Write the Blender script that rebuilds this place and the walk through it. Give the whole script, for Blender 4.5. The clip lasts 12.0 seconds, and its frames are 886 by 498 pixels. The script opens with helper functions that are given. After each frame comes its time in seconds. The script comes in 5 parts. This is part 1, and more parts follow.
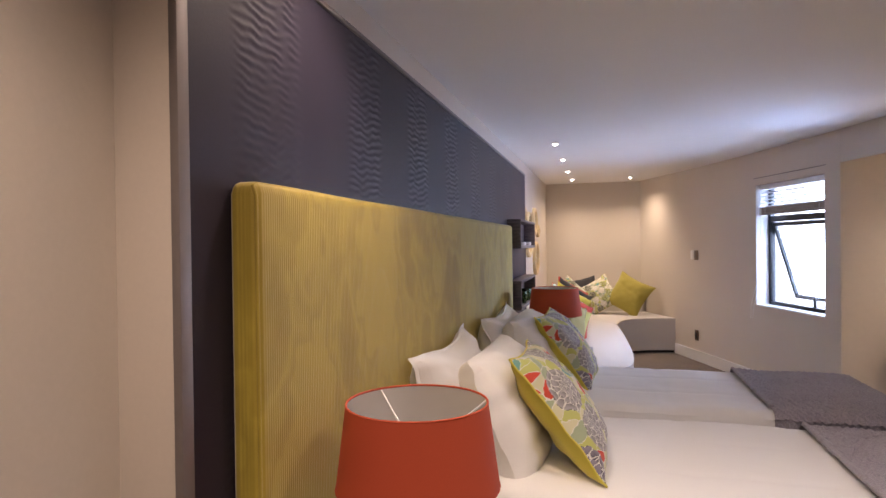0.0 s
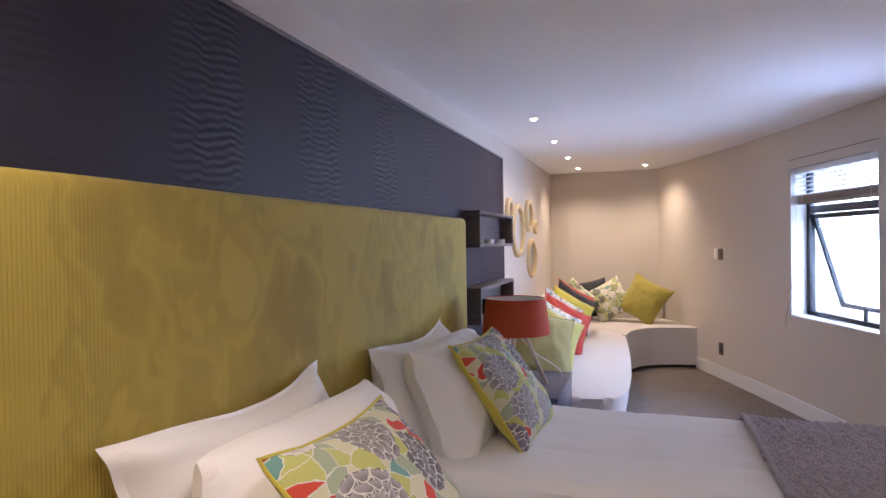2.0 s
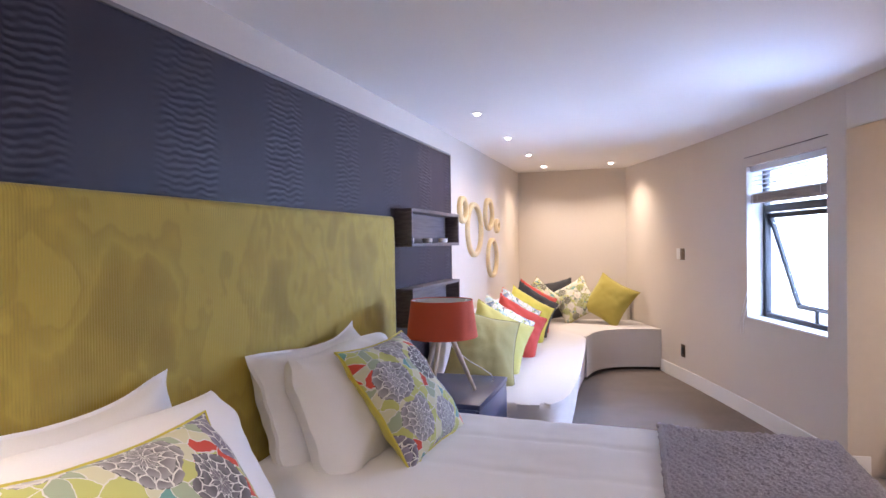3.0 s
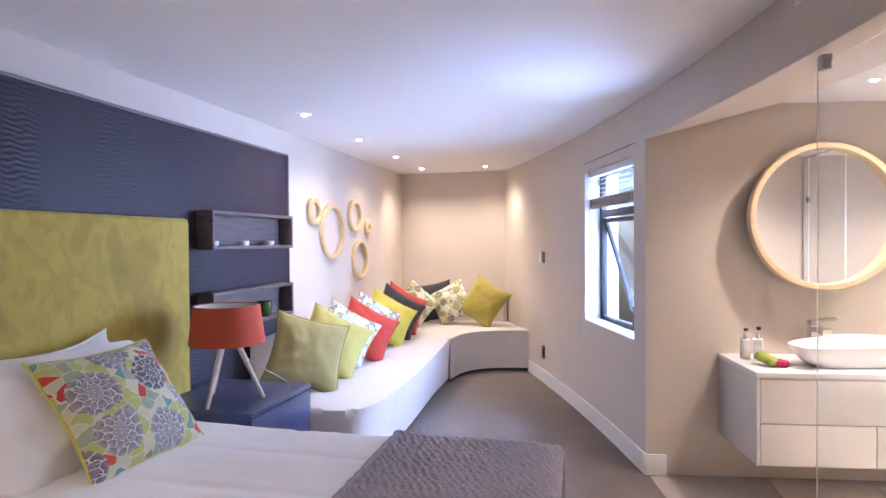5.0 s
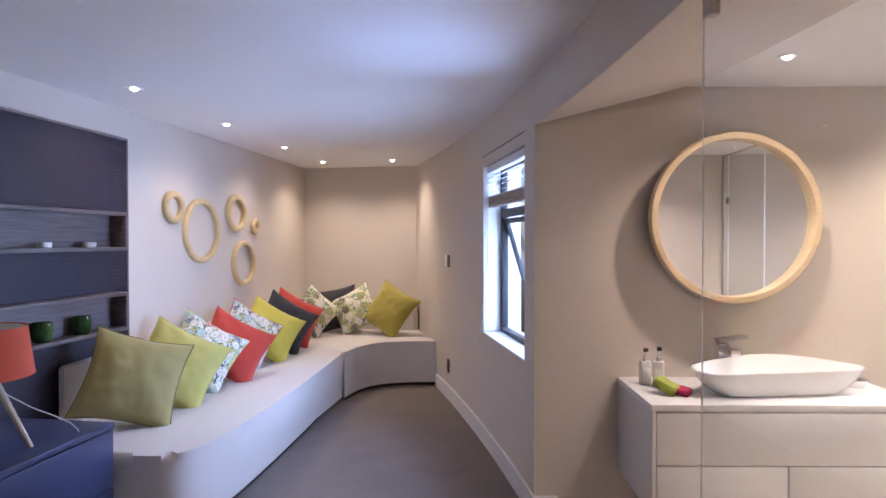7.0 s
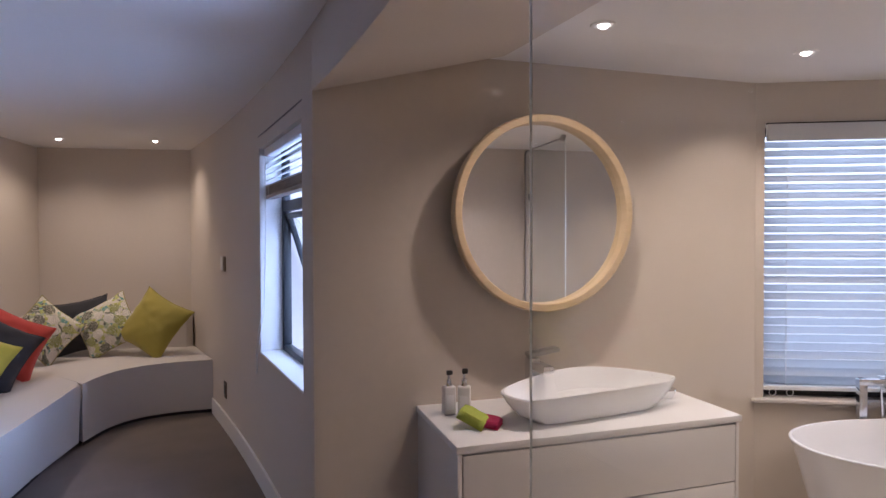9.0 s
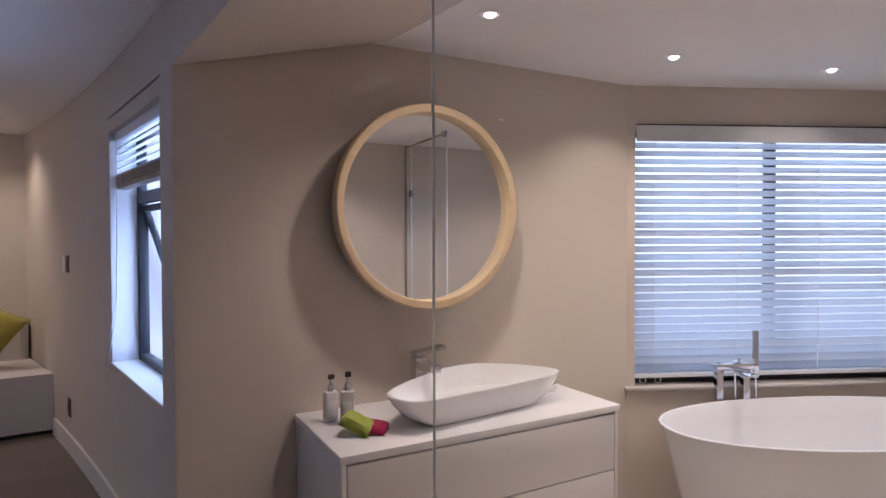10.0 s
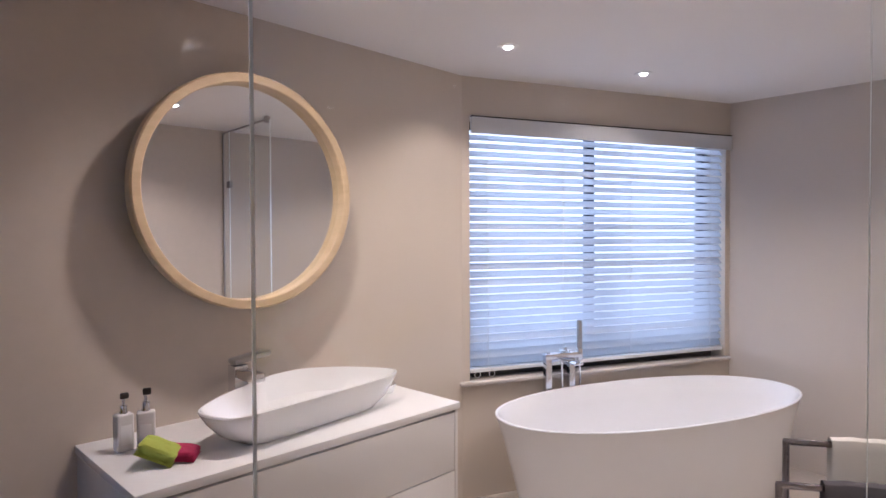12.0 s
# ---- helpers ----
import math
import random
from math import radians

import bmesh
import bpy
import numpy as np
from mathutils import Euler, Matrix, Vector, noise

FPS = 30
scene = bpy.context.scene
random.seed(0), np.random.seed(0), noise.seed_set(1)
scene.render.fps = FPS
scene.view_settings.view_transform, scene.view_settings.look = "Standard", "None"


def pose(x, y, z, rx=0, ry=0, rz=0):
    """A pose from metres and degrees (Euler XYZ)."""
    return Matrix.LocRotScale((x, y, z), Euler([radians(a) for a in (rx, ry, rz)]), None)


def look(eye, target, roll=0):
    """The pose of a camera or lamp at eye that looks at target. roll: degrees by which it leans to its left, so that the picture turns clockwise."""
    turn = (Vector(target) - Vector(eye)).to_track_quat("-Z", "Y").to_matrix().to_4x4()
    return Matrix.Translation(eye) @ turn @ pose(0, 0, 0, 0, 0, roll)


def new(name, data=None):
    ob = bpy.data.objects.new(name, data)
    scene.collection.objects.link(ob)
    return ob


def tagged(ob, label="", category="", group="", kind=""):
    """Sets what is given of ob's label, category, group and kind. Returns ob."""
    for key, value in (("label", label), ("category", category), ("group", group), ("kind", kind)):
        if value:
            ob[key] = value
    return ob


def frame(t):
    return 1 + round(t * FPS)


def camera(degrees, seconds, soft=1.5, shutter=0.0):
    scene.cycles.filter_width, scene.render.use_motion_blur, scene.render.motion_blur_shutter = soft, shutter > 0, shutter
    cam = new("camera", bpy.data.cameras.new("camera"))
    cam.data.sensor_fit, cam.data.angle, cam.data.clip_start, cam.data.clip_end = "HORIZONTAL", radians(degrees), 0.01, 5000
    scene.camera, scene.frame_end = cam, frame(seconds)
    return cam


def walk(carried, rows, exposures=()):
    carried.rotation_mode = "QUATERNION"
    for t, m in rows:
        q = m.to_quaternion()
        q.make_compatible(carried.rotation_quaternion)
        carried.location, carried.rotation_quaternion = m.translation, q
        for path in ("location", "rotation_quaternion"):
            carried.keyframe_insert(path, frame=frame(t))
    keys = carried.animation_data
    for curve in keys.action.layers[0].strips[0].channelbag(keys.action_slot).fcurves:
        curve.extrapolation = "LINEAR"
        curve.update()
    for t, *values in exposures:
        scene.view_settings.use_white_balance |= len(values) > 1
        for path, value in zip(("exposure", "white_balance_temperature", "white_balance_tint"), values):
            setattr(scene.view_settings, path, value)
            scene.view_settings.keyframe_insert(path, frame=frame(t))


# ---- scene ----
cam = camera(73.0, 12.0)
PATH = [
    (0, (0.802, 0.015, 1.524), (0.243, 1.935, 1.507), -0.7),
    (0.5, (0.851, 0.321, 1.527), (0.238, 2.224, 1.511), -0.8),
    (1, (0.922, 0.626, 1.526), (0.274, 2.518, 1.508), -0.8),
    (1.5, (1.02, 0.911, 1.52), (0.348, 2.795, 1.499), -0.8),
    (2, (1.137, 1.152, 1.515), (0.46, 3.034, 1.493), -0.9),
    (2.5, (1.287, 1.331, 1.508), (0.612, 3.214, 1.486), -0.8),
    (3, (1.461, 1.437, 1.507), (0.802, 3.325, 1.483), -0.8),
    (3.5, (1.657, 1.521, 1.508), (1.052, 3.427, 1.486), -0.8),
    (3.7, (1.737, 1.551, 1.508), (1.162, 3.466, 1.486), -0.6),
    (5.5, (2.437, 1.847, 1.527), (1.968, 3.791, 1.5), -0.5),
    (6, (2.538, 2.025, 1.528), (2.097, 3.976, 1.501), -0.5),
    (6.5, (2.59, 2.237, 1.534), (2.198, 4.199, 1.506), -0.4),
    (6.7, (2.607, 2.329, 1.536), (2.238, 4.294, 1.508), -0.2),
    (8.3, (2.769, 3.033, 1.556), (2.812, 5.032, 1.52), -0.4),
    (8.5, (2.773, 3.088, 1.556), (2.88, 5.085, 1.517), -0.3),
    (9, (2.769, 3.19, 1.549), (3.073, 5.166, 1.51), -0.2),
    (9.5, (2.767, 3.261, 1.536), (3.271, 5.196, 1.495), -0.1),
    (10, (2.772, 3.327, 1.527), (3.471, 5.201, 1.485), -0.2),
    (10.5, (2.786, 3.382, 1.515), (3.642, 5.189, 1.474), -0.2),
    (11, (2.811, 3.439, 1.504), (3.796, 5.179, 1.464), -0.1),
    (11.5, (2.837, 3.497, 1.493), (3.929, 5.171, 1.454), -0.2),
    (12, (2.851, 3.54, 1.481), (4.051, 5.139, 1.441), -0.2),
]
walk(cam, [(t, look(eye, target, roll)) for t, eye, target, roll in PATH],
     [(0, -0.22, 6300, 22), (0.6, -0.12, 6200, 22), (1.5, -0.22, 6050, 22), (2.5, 0.04, 5800, 22), (3.5, 0.45, 5700, 22), (5.5, 0.38, 5600, 22), (6.5, -0.04, 5600, 22), (8.5, -1.03, 5600, 23), (9.5, -1.22, 5600, 24), (10.3, -1.10, 5450, 24), (11.3, -0.70, 5380, 24), (12, -0.90, 5350, 24)])

# ---- light ----
scene.view_settings.exposure = 0.0
world = bpy.data.worlds.new("sky")
scene.world = world
world.use_nodes = True
sky = world.node_tree.nodes.new("ShaderNodeTexSky")
sky.sky_type, sky.sun_disc = "NISHITA", False
sky.sun_elevation, sky.sun_rotation = radians(48), radians(-90)
world.node_tree.links.new(sky.outputs[0], world.node_tree.nodes["Background"].inputs[0])
world.node_tree.nodes["Background"].inputs[1].default_value = 0.1


def lamp(name, kind, m, watts, colour, **more):
    data = bpy.data.lights.new(name, kind)
    data.energy, data.color = watts, colour
    for key, value in more.items():
        if key == "size":
            data.size = value
        elif key == "size_y":
            data.shape, data.size_y = "RECTANGLE", value
        elif key == "angle":
            data.angle = radians(value)
        elif key == "spread":
            data.spread = radians(value)
        elif key == "cone":
            data.spot_size, data.spot_blend = radians(value), 1.0
        elif key == "radius":
            data.shadow_soft_size = value
    ob = new(name, data)
    ob.matrix_world = m
    return ob


COOL, WARM = (0.52, 0.69, 1.0), (1.0, 0.80, 0.53)
lamp("sun", "SUN", look((-6, 0, 9), (0, 0, 0)), 1.0, (1, 0.95, 0.88), angle=12)
# daylight in the two window openings
lamp("window_daylight", "AREA", look((3.00, 6.68, 1.50), (1.6, 6.2, 1.55)), 150, COOL, size=1.5, size_y=1.7)
# added lamp at sill height, aimed up to imitate bounced light on the ceiling
lamp("window_bounce_fill", "AREA", look((2.49, 6.46, 1.02), (2.10, 5.02, 2.45)), 2.1, (0.42, 0.62, 1.0), size=0.34, size_y=0.14, spread=42)
lamp("bath_daylight", "AREA", look((5.98, 6.18, 1.42), (5.90, 5.87, 1.42)), 19, (0.68, 0.81, 1.0), size=1.9, size_y=1.5)

BED_CEILING, BATH_CEILING, SOFFIT = 2.45, 2.375, 2.17
BED_LIGHTS = [(0.25, 5.715), (0.225, 6.83), (0.19, 7.98), (0.17, 9.07), (0.99, 9.08)]
BATH_LIGHTS = [(3.75, 5.42), (4.80, 5.62), (5.72, 5.52), (4.42, 4.0), (6.0, 4.4)]
# out of view: one by the lit headboard end, the rest added as fill
UNSEEN_LIGHTS = [(0.40, 0.25), (0.28, 1.48), (1.7, 0.3), (2.5, 1.3), (1.7, -0.9), (1.3, 1.65)]
for x, y in BED_LIGHTS:
    power = 60 if y > 9 else 38
    lamp("downlight_beam", "SPOT", pose(x, y, BED_CEILING - 0.03), power, WARM, cone=136, radius=0.07)
for x, y in BATH_LIGHTS:
    lamp("downlight_beam", "SPOT", pose(x, y, BATH_CEILING - 0.03), 108, (1.0, 0.81, 0.58), cone=132, radius=0.04)
# fill beams from the unseen ceiling spots, brightening beds and near wall
for x, y in UNSEEN_LIGHTS:
    lamp("downlight_beam", "SPOT", pose(x, y, BED_CEILING - 0.03), (58 if y > 1 else 78) if x < 1 else (50 if y > 1.5 else 52), (1.0, 0.80, 0.58) if x < 1 else (1.0, 0.86, 0.72), cone=130, radius=0.03)


# ---- materials ----
def material(name, colour=(0.8, 0.8, 0.8), rough=0.6, metal=0.0, **more):
    """A node material: two scales of tone, fine bump, and what 'more' asks for."""
    m = bpy.data.materials.new(name)
    m.use_nodes = True
    n, link = m.node_tree.nodes, m.node_tree.links
    b = n["Principled BSDF"]
    b.inputs["Base Color"].default_value = (*colour, 1)
    b.inputs["Roughness"].default_value, b.inputs["Metallic"].default_value = rough, metal
    at = n.new("ShaderNodeTexCoord").outputs["Object"]
    vary, scale = more.get("vary", 0.0), more.get("scale", 30.0)
    if vary:
        big, fine = n.new("ShaderNodeTexNoise"), n.new("ShaderNodeTexNoise")
        for tex, s in ((big, more.get("big", 1.3)), (fine, scale)):
            link.new(at, tex.inputs["Vector"])
            tex.inputs["Scale"].default_value, tex.inputs["Detail"].default_value = s, 4
        add = n.new("ShaderNodeMath")
        add.operation = "ADD"
        link.new(big.outputs[0], add.inputs[0]), link.new(fine.outputs[0], add.inputs[1])
        mix = n.new("ShaderNodeMapRange")
        mix.inputs[1].default_value, mix.inputs[2].default_value = 0.6, 1.4
        mix.inputs[3].default_value, mix.inputs[4].default_value = 1 - vary, 1 + vary
        link.new(add.outputs[0], mix.inputs[0])
        mul = n.new("ShaderNodeMix")
        mul.data_type, mul.blend_type = "RGBA", "MULTIPLY"
        mul.inputs[0].default_value = 1
        mul.inputs[6].default_value = (*colour, 1)
        link.new(mix.outputs[0], mul.inputs[7])
        link.new(mul.outputs[2], b.inputs["Base Color"])
    if more.get("bump"):
        tex = n.new("ShaderNodeTexNoise")
        link.new(at, tex.inputs["Vector"])
        tex.inputs["Scale"].default_value, tex.inputs["Detail"].default_value = scale, 5
        bump = n.new("ShaderNodeBump")
        bump.inputs["Strength"].default_value, bump.inputs["Distance"].default_value = more["bump"], more.get("depth", 0.002)
        link.new(tex.outputs[0], bump.inputs["Height"])
        link.new(bump.outputs[0], b.inputs["Normal"])
    if more.get("sheen"):
        b.inputs["Sheen Weight"].default_value = more["sheen"]
        b.inputs["Sheen Roughness"].default_value = 0.4
    if more.get("coat"):
        b.inputs["Coat Weight"].default_value = more["coat"]
        b.inputs["Coat Roughness"].default_value = 0.05
    if more.get("through"):
        b.inputs["Transmission Weight"].default_value = more["through"]
    if more.get("glow"):
        b.inputs["Emission Color"].default_value = (*more.get("light", colour), 1)
        b.inputs["Emission Strength"].default_value = more["glow"]
    return m


def nodes_of(m):
    n = m.node_tree.nodes
    return n, m.node_tree.links, n["Principled BSDF"]


def ramp(n, stops, mode="LINEAR"):
    r = n.new("ShaderNodeValToRGB")
    r.color_ramp.interpolation = mode
    while len(r.color_ramp.elements) < len(stops):
        r.color_ramp.elements.new(0.5)
    for e, (p, c) in zip(r.color_ramp.elements, stops):
        e.position, e.color = p, (*c, 1)
    return r


def calc(n, link, op, a, b=None):
    node = n.new("ShaderNodeMath")
    node.operation = op
    for k, v in enumerate((a, b)):
        if v is None:
            continue
        if isinstance(v, (int, float)):
            node.inputs[k].default_value = v
        else:
            link.new(v, node.inputs[k])
    return node.outputs[0]


def velvet(name, dark, light):
    """Velvet with brushed patches."""
    m = material(name, light, 0.75, sheen=0.35)
    n, link, b = nodes_of(m)
    at = n.new("ShaderNodeTexCoord").outputs["Object"]
    stretch = n.new("ShaderNodeMapping")
    stretch.inputs["Scale"].default_value = (1, 1.25, 0.85)
    link.new(at, stretch.inputs[0])
    brushed, strokes = n.new("ShaderNodeTexNoise"), n.new("ShaderNodeTexNoise")
    for tex, size, detail, twist in ((brushed, 1.9, 1.5, 0.15), (strokes, 7.0, 2.0, 0.3)):
        tex.inputs["Scale"].default_value, tex.inputs["Detail"].default_value = size, detail
        tex.inputs["Distortion"].default_value = twist
        link.new(stretch.outputs[0], tex.inputs["Vector"])
    nap = calc(n, link, "ADD", calc(n, link, "MULTIPLY", brushed.outputs[0], 0.72), calc(n, link, "MULTIPLY", strokes.outputs[0], 0.28))
    half = [(d + c) / 2 for d, c in zip(dark, light)]
    tone = ramp(n, [(0.37, dark), (0.45, half), (0.475, light), (0.53, half), (0.545, light), (0.66, light)])
    link.new(nap, tone.inputs[0])
    fine = n.new("ShaderNodeTexNoise")
    fine.inputs["Scale"].default_value, fine.inputs["Detail"].default_value = 6, 4
    link.new(at, fine.inputs["Vector"])
    soft = n.new("ShaderNodeMapRange")
    soft.inputs[3].default_value, soft.inputs[4].default_value = 0.86, 1.12
    link.new(fine.outputs[0], soft.inputs[0])
    mul = n.new("ShaderNodeMix")
    mul.data_type, mul.blend_type = "RGBA", "MULTIPLY"
    mul.inputs[0].default_value = 1
    link.new(tone.outputs[0], mul.inputs[6]), link.new(soft.outputs[0], mul.inputs[7])
    link.new(mul.outputs[2], b.inputs["Base Color"])
    return m


def blend(n, link, factor, a, b):
    mix = n.new("ShaderNodeMix")
    mix.data_type = "RGBA"
    for k, v in ((0, factor), (6, a), (7, b)):
        if isinstance(v, tuple):
            mix.inputs[k].default_value = (*v, 1)
        elif isinstance(v, (int, float)):
            mix.inputs[k].default_value = v
        else:
            link.new(v, mix.inputs[k])
    return mix.outputs[2]


def floral(name, cell, petals, rings, palette, ground, line, accent=(0.14, 0.15, 0.12)):
    """Printed cotton: rosettes of outlined petals. cell: flowers per metre; petals and rings: of each flower."""
    m = material(name, ground, 0.85, sheen=0.1)
    n, link, b = nodes_of(m)
    at = n.new("ShaderNodeTexCoord").outputs["Object"]
    bent = n.new("ShaderNodeTexNoise")
    bent.inputs["Scale"].default_value, bent.inputs["Detail"].default_value = 16, 3
    link.new(at, bent.inputs["Vector"])
    moved_by = n.new("ShaderNodeVectorMath")
    moved_by.operation = "MULTIPLY_ADD"
    moved_by.inputs[1].default_value = (0.045, 0.045, 0)
    link.new(bent.outputs["Color"], moved_by.inputs[0]), link.new(at, moved_by.inputs[2])
    flower, rim = n.new("ShaderNodeTexVoronoi"), n.new("ShaderNodeTexVoronoi")
    for v in (flower, rim):
        v.voronoi_dimensions = "2D"
        v.inputs["Scale"].default_value, v.inputs["Randomness"].default_value = cell, 0.8
        link.new(moved_by.outputs[0], v.inputs["Vector"])
    rim.feature = "DISTANCE_TO_EDGE"
    arm = n.new("ShaderNodeVectorMath")
    arm.operation = "SUBTRACT"
    link.new(moved_by.outputs[0], arm.inputs[0]), link.new(flower.outputs["Position"], arm.inputs[1])
    xyz = n.new("ShaderNodeSeparateXYZ")
    link.new(arm.outputs[0], xyz.inputs[0])
    turn = calc(n, link, "MULTIPLY", calc(n, link, "ARCTAN2", xyz.outputs[1], xyz.outputs[0]), petals / (2 * math.pi))
    out = calc(n, link, "MULTIPLY", flower.outputs["Distance"], rings * 1.6)
    ring = calc(n, link, "FLOOR", out)
    across = calc(n, link, "ABSOLUTE", calc(n, link, "SUBTRACT", calc(n, link, "FRACT", calc(n, link, "ADD", turn, calc(n, link, "MULTIPLY", ring, 0.5))), 0.5))
    arc = calc(n, link, "SUBTRACT", calc(n, link, "FRACT", out), calc(n, link, "MULTIPLY", calc(n, link, "POWER", calc(n, link, "MULTIPLY", across, 2), 2), 0.45))
    veins = calc(n, link, "MAXIMUM", calc(n, link, "GREATER_THAN", across, 0.45), calc(n, link, "LESS_THAN", calc(n, link, "ABSOLUTE", calc(n, link, "SUBTRACT", arc, 0.08)), 0.075))
    pick = n.new("ShaderNodeSeparateColor")
    link.new(flower.outputs["Color"], pick.inputs[0])
    hue = ramp(n, palette, "CONSTANT")
    link.new(pick.outputs[0], hue.inputs[0])
    depth = n.new("ShaderNodeMapRange")
    depth.inputs[3].default_value, depth.inputs[4].default_value = 0.55, 1.5
    link.new(calc(n, link, "FRACT", out), depth.inputs[0])
    mul = n.new("ShaderNodeMix")
    mul.data_type, mul.blend_type = "RGBA", "MULTIPLY"
    mul.inputs[0].default_value = 1
    link.new(hue.outputs[0], mul.inputs[6]), link.new(depth.outputs[0], mul.inputs[7])
    inside = blend(n, link, veins, mul.outputs[2], line)
    leaf = n.new("ShaderNodeTexVoronoi")
    leaf.voronoi_dimensions = "2D"
    leaf.inputs["Scale"].default_value = cell * 4.2
    link.new(moved_by.outputs[0], leaf.inputs["Vector"])
    tint = n.new("ShaderNodeSeparateColor")
    link.new(leaf.outputs["Color"], tint.inputs[0])
    leaves = ramp(n, [(0.0, ground), (0.28, (0.50, 0.52, 0.16)), (0.52, (0.36, 0.42, 0.28)), (0.66, ground), (0.74, accent), (0.90, (0.16, 0.34, 0.30))], "CONSTANT")
    link.new(tint.outputs[0], leaves.inputs[0])
    stem = n.new("ShaderNodeTexVoronoi")
    stem.voronoi_dimensions, stem.feature = "2D", "DISTANCE_TO_EDGE"
    stem.inputs["Scale"].default_value = cell * 4.2
    link.new(moved_by.outputs[0], stem.inputs["Vector"])
    outlined = blend(n, link, calc(n, link, "LESS_THAN", stem.outputs["Distance"], 0.03), leaves.outputs[0], line)
    gap = calc(n, link, "MAXIMUM", calc(n, link, "LESS_THAN", rim.outputs["Distance"], 0.05), calc(n, link, "GREATER_THAN", flower.outputs["Distance"], 0.45))
    link.new(blend(n, link, gap, inside, outlined), b.inputs["Base Color"])
    weave = n.new("ShaderNodeTexNoise")
    weave.inputs["Scale"].default_value = 320
    link.new(at, weave.inputs["Vector"])
    bump = n.new("ShaderNodeBump")
    bump.inputs["Strength"].default_value, bump.inputs["Distance"].default_value = 0.3, 0.001
    link.new(weave.outputs[0], bump.inputs["Height"])
    link.new(bump.outputs[0], b.inputs["Normal"])
    return m


def wood(name, light, dark, rough=0.5, grain=(1, 1, 14)):
    m = material(name, light, rough)
    n, link, b = nodes_of(m)
    at = n.new("ShaderNodeTexCoord").outputs["Object"]
    stretch = n.new("ShaderNodeMapping")
    stretch.inputs["Scale"].default_value = grain
    link.new(at, stretch.inputs[0])
    tex = n.new("ShaderNodeTexNoise")
    tex.inputs["Scale"].default_value, tex.inputs["Detail"].default_value = 5, 6
    link.new(stretch.outputs[0], tex.inputs["Vector"])
    tone = ramp(n, [(0.35, dark), (0.6, light)])
    link.new(tex.outputs[0], tone.inputs[0])
    link.new(tone.outputs[0], b.inputs["Base Color"])
    return m


WALL = material("beige_paint", (0.62, 0.555, 0.49), 0.75, vary=0.03, bump=0.12, scale=90, depth=0.001)
BATHWALL = material("beige_gloss_plaster", (0.60, 0.53, 0.45), 0.30, vary=0.03, bump=0.02, scale=20, depth=0.001, coat=0.3)
BATHWALL.node_tree.nodes["Principled BSDF"].inputs["Coat Roughness"].default_value = 0.12
TILEWALL = material("polished_wall_tile", (0.58, 0.535, 0.50), 0.22, vary=0.03, coat=1.0)
TILEWALL.node_tree.nodes["Principled BSDF"].inputs["Coat Roughness"].default_value = 0.015
CEILING = material("white_ceiling_paint", (0.84, 0.82, 0.81), 0.85, vary=0.02, bump=0.08, scale=80, depth=0.001)
CARPET = material("taupe_carpet", (0.20, 0.165, 0.145), 0.95, vary=0.14, bump=0.8, scale=420, depth=0.006, big=4.0)
TILE = material("pale_floor_tile", (0.64, 0.58, 0.52), 0.25, vary=0.05, scale=8)
GROUT = material("grout", (0.35, 0.31, 0.27), 0.9, vary=0.05)
WHITE = material("white_gloss_paint", (0.80, 0.79, 0.78), 0.35, vary=0.015)
LACQUER = material("white_lacquer", (0.70, 0.68, 0.66), 0.28, vary=0.012, coat=0.3)
CERAMIC = material("white_ceramic", (0.85, 0.85, 0.85), 0.08, coat=0.6)
ACRYLIC = material("satin_white_acrylic", (0.77, 0.77, 0.79), 0.25, vary=0.01)
CHROME = material("chrome", (0.80, 0.81, 0.83), 0.08, 1.0)
STEEL = material("brushed_steel", (0.42, 0.40, 0.38), 0.35, 1.0, vary=0.05)
BRASSPLATE = material("bronze_plate", (0.16, 0.12, 0.09), 0.4, 0.8)
BLACK = material("black_aluminium", (0.015, 0.018, 0.022), 0.4)
MIRROR = material("mirror_glass", (0.92, 0.93, 0.92), 0.01, 1.0)
GLASS = material("clear_glass", (0.97, 0.99, 0.98), 0.0, through=1.0)
GLASS.node_tree.nodes["Principled BSDF"].inputs["IOR"].default_value = 1.18
GLASSEDGE = material("polished_glass_edge", (0.93, 0.96, 0.95), 0.28, 0.9, vary=0.05)
LINEN = material("white_cotton", (0.85, 0.835, 0.825), 0.85, vary=0.025, bump=0.25, scale=260, depth=0.001, sheen=0.15)
SOFA = material("oatmeal_upholstery", (0.66, 0.62, 0.59), 0.9, vary=0.04, bump=0.35, scale=380, depth=0.0015, sheen=0.15)
SKIRT = material("dark_plinth", (0.03, 0.028, 0.027), 0.8, vary=0.1)
LIME = material("lime_linen", (0.50, 0.46, 0.13), 0.85, vary=0.06, bump=0.4, scale=300, depth=0.0015, sheen=0.2)
YELLOW = material("citron_yellow_linen", (0.62, 0.53, 0.07), 0.85, vary=0.05, bump=0.4, scale=300, depth=0.0015, sheen=0.2)
PIPING = material("dark_olive_piping", (0.16, 0.14, 0.05), 0.8, vary=0.05)
OLIVE = material("olive_green_linen", (0.36, 0.315, 0.12), 0.85, vary=0.07, bump=0.4, scale=300, depth=0.0015, sheen=0.2)
MUSTARD = material("mustard_velvet", (0.37, 0.31, 0.05), 0.8, vary=0.1, bump=0.3, scale=200, depth=0.0015, sheen=0.4)
CORAL = material("coral_red_cotton", (0.52, 0.055, 0.035), 0.85, vary=0.05, bump=0.4, scale=300, depth=0.0015, sheen=0.15)
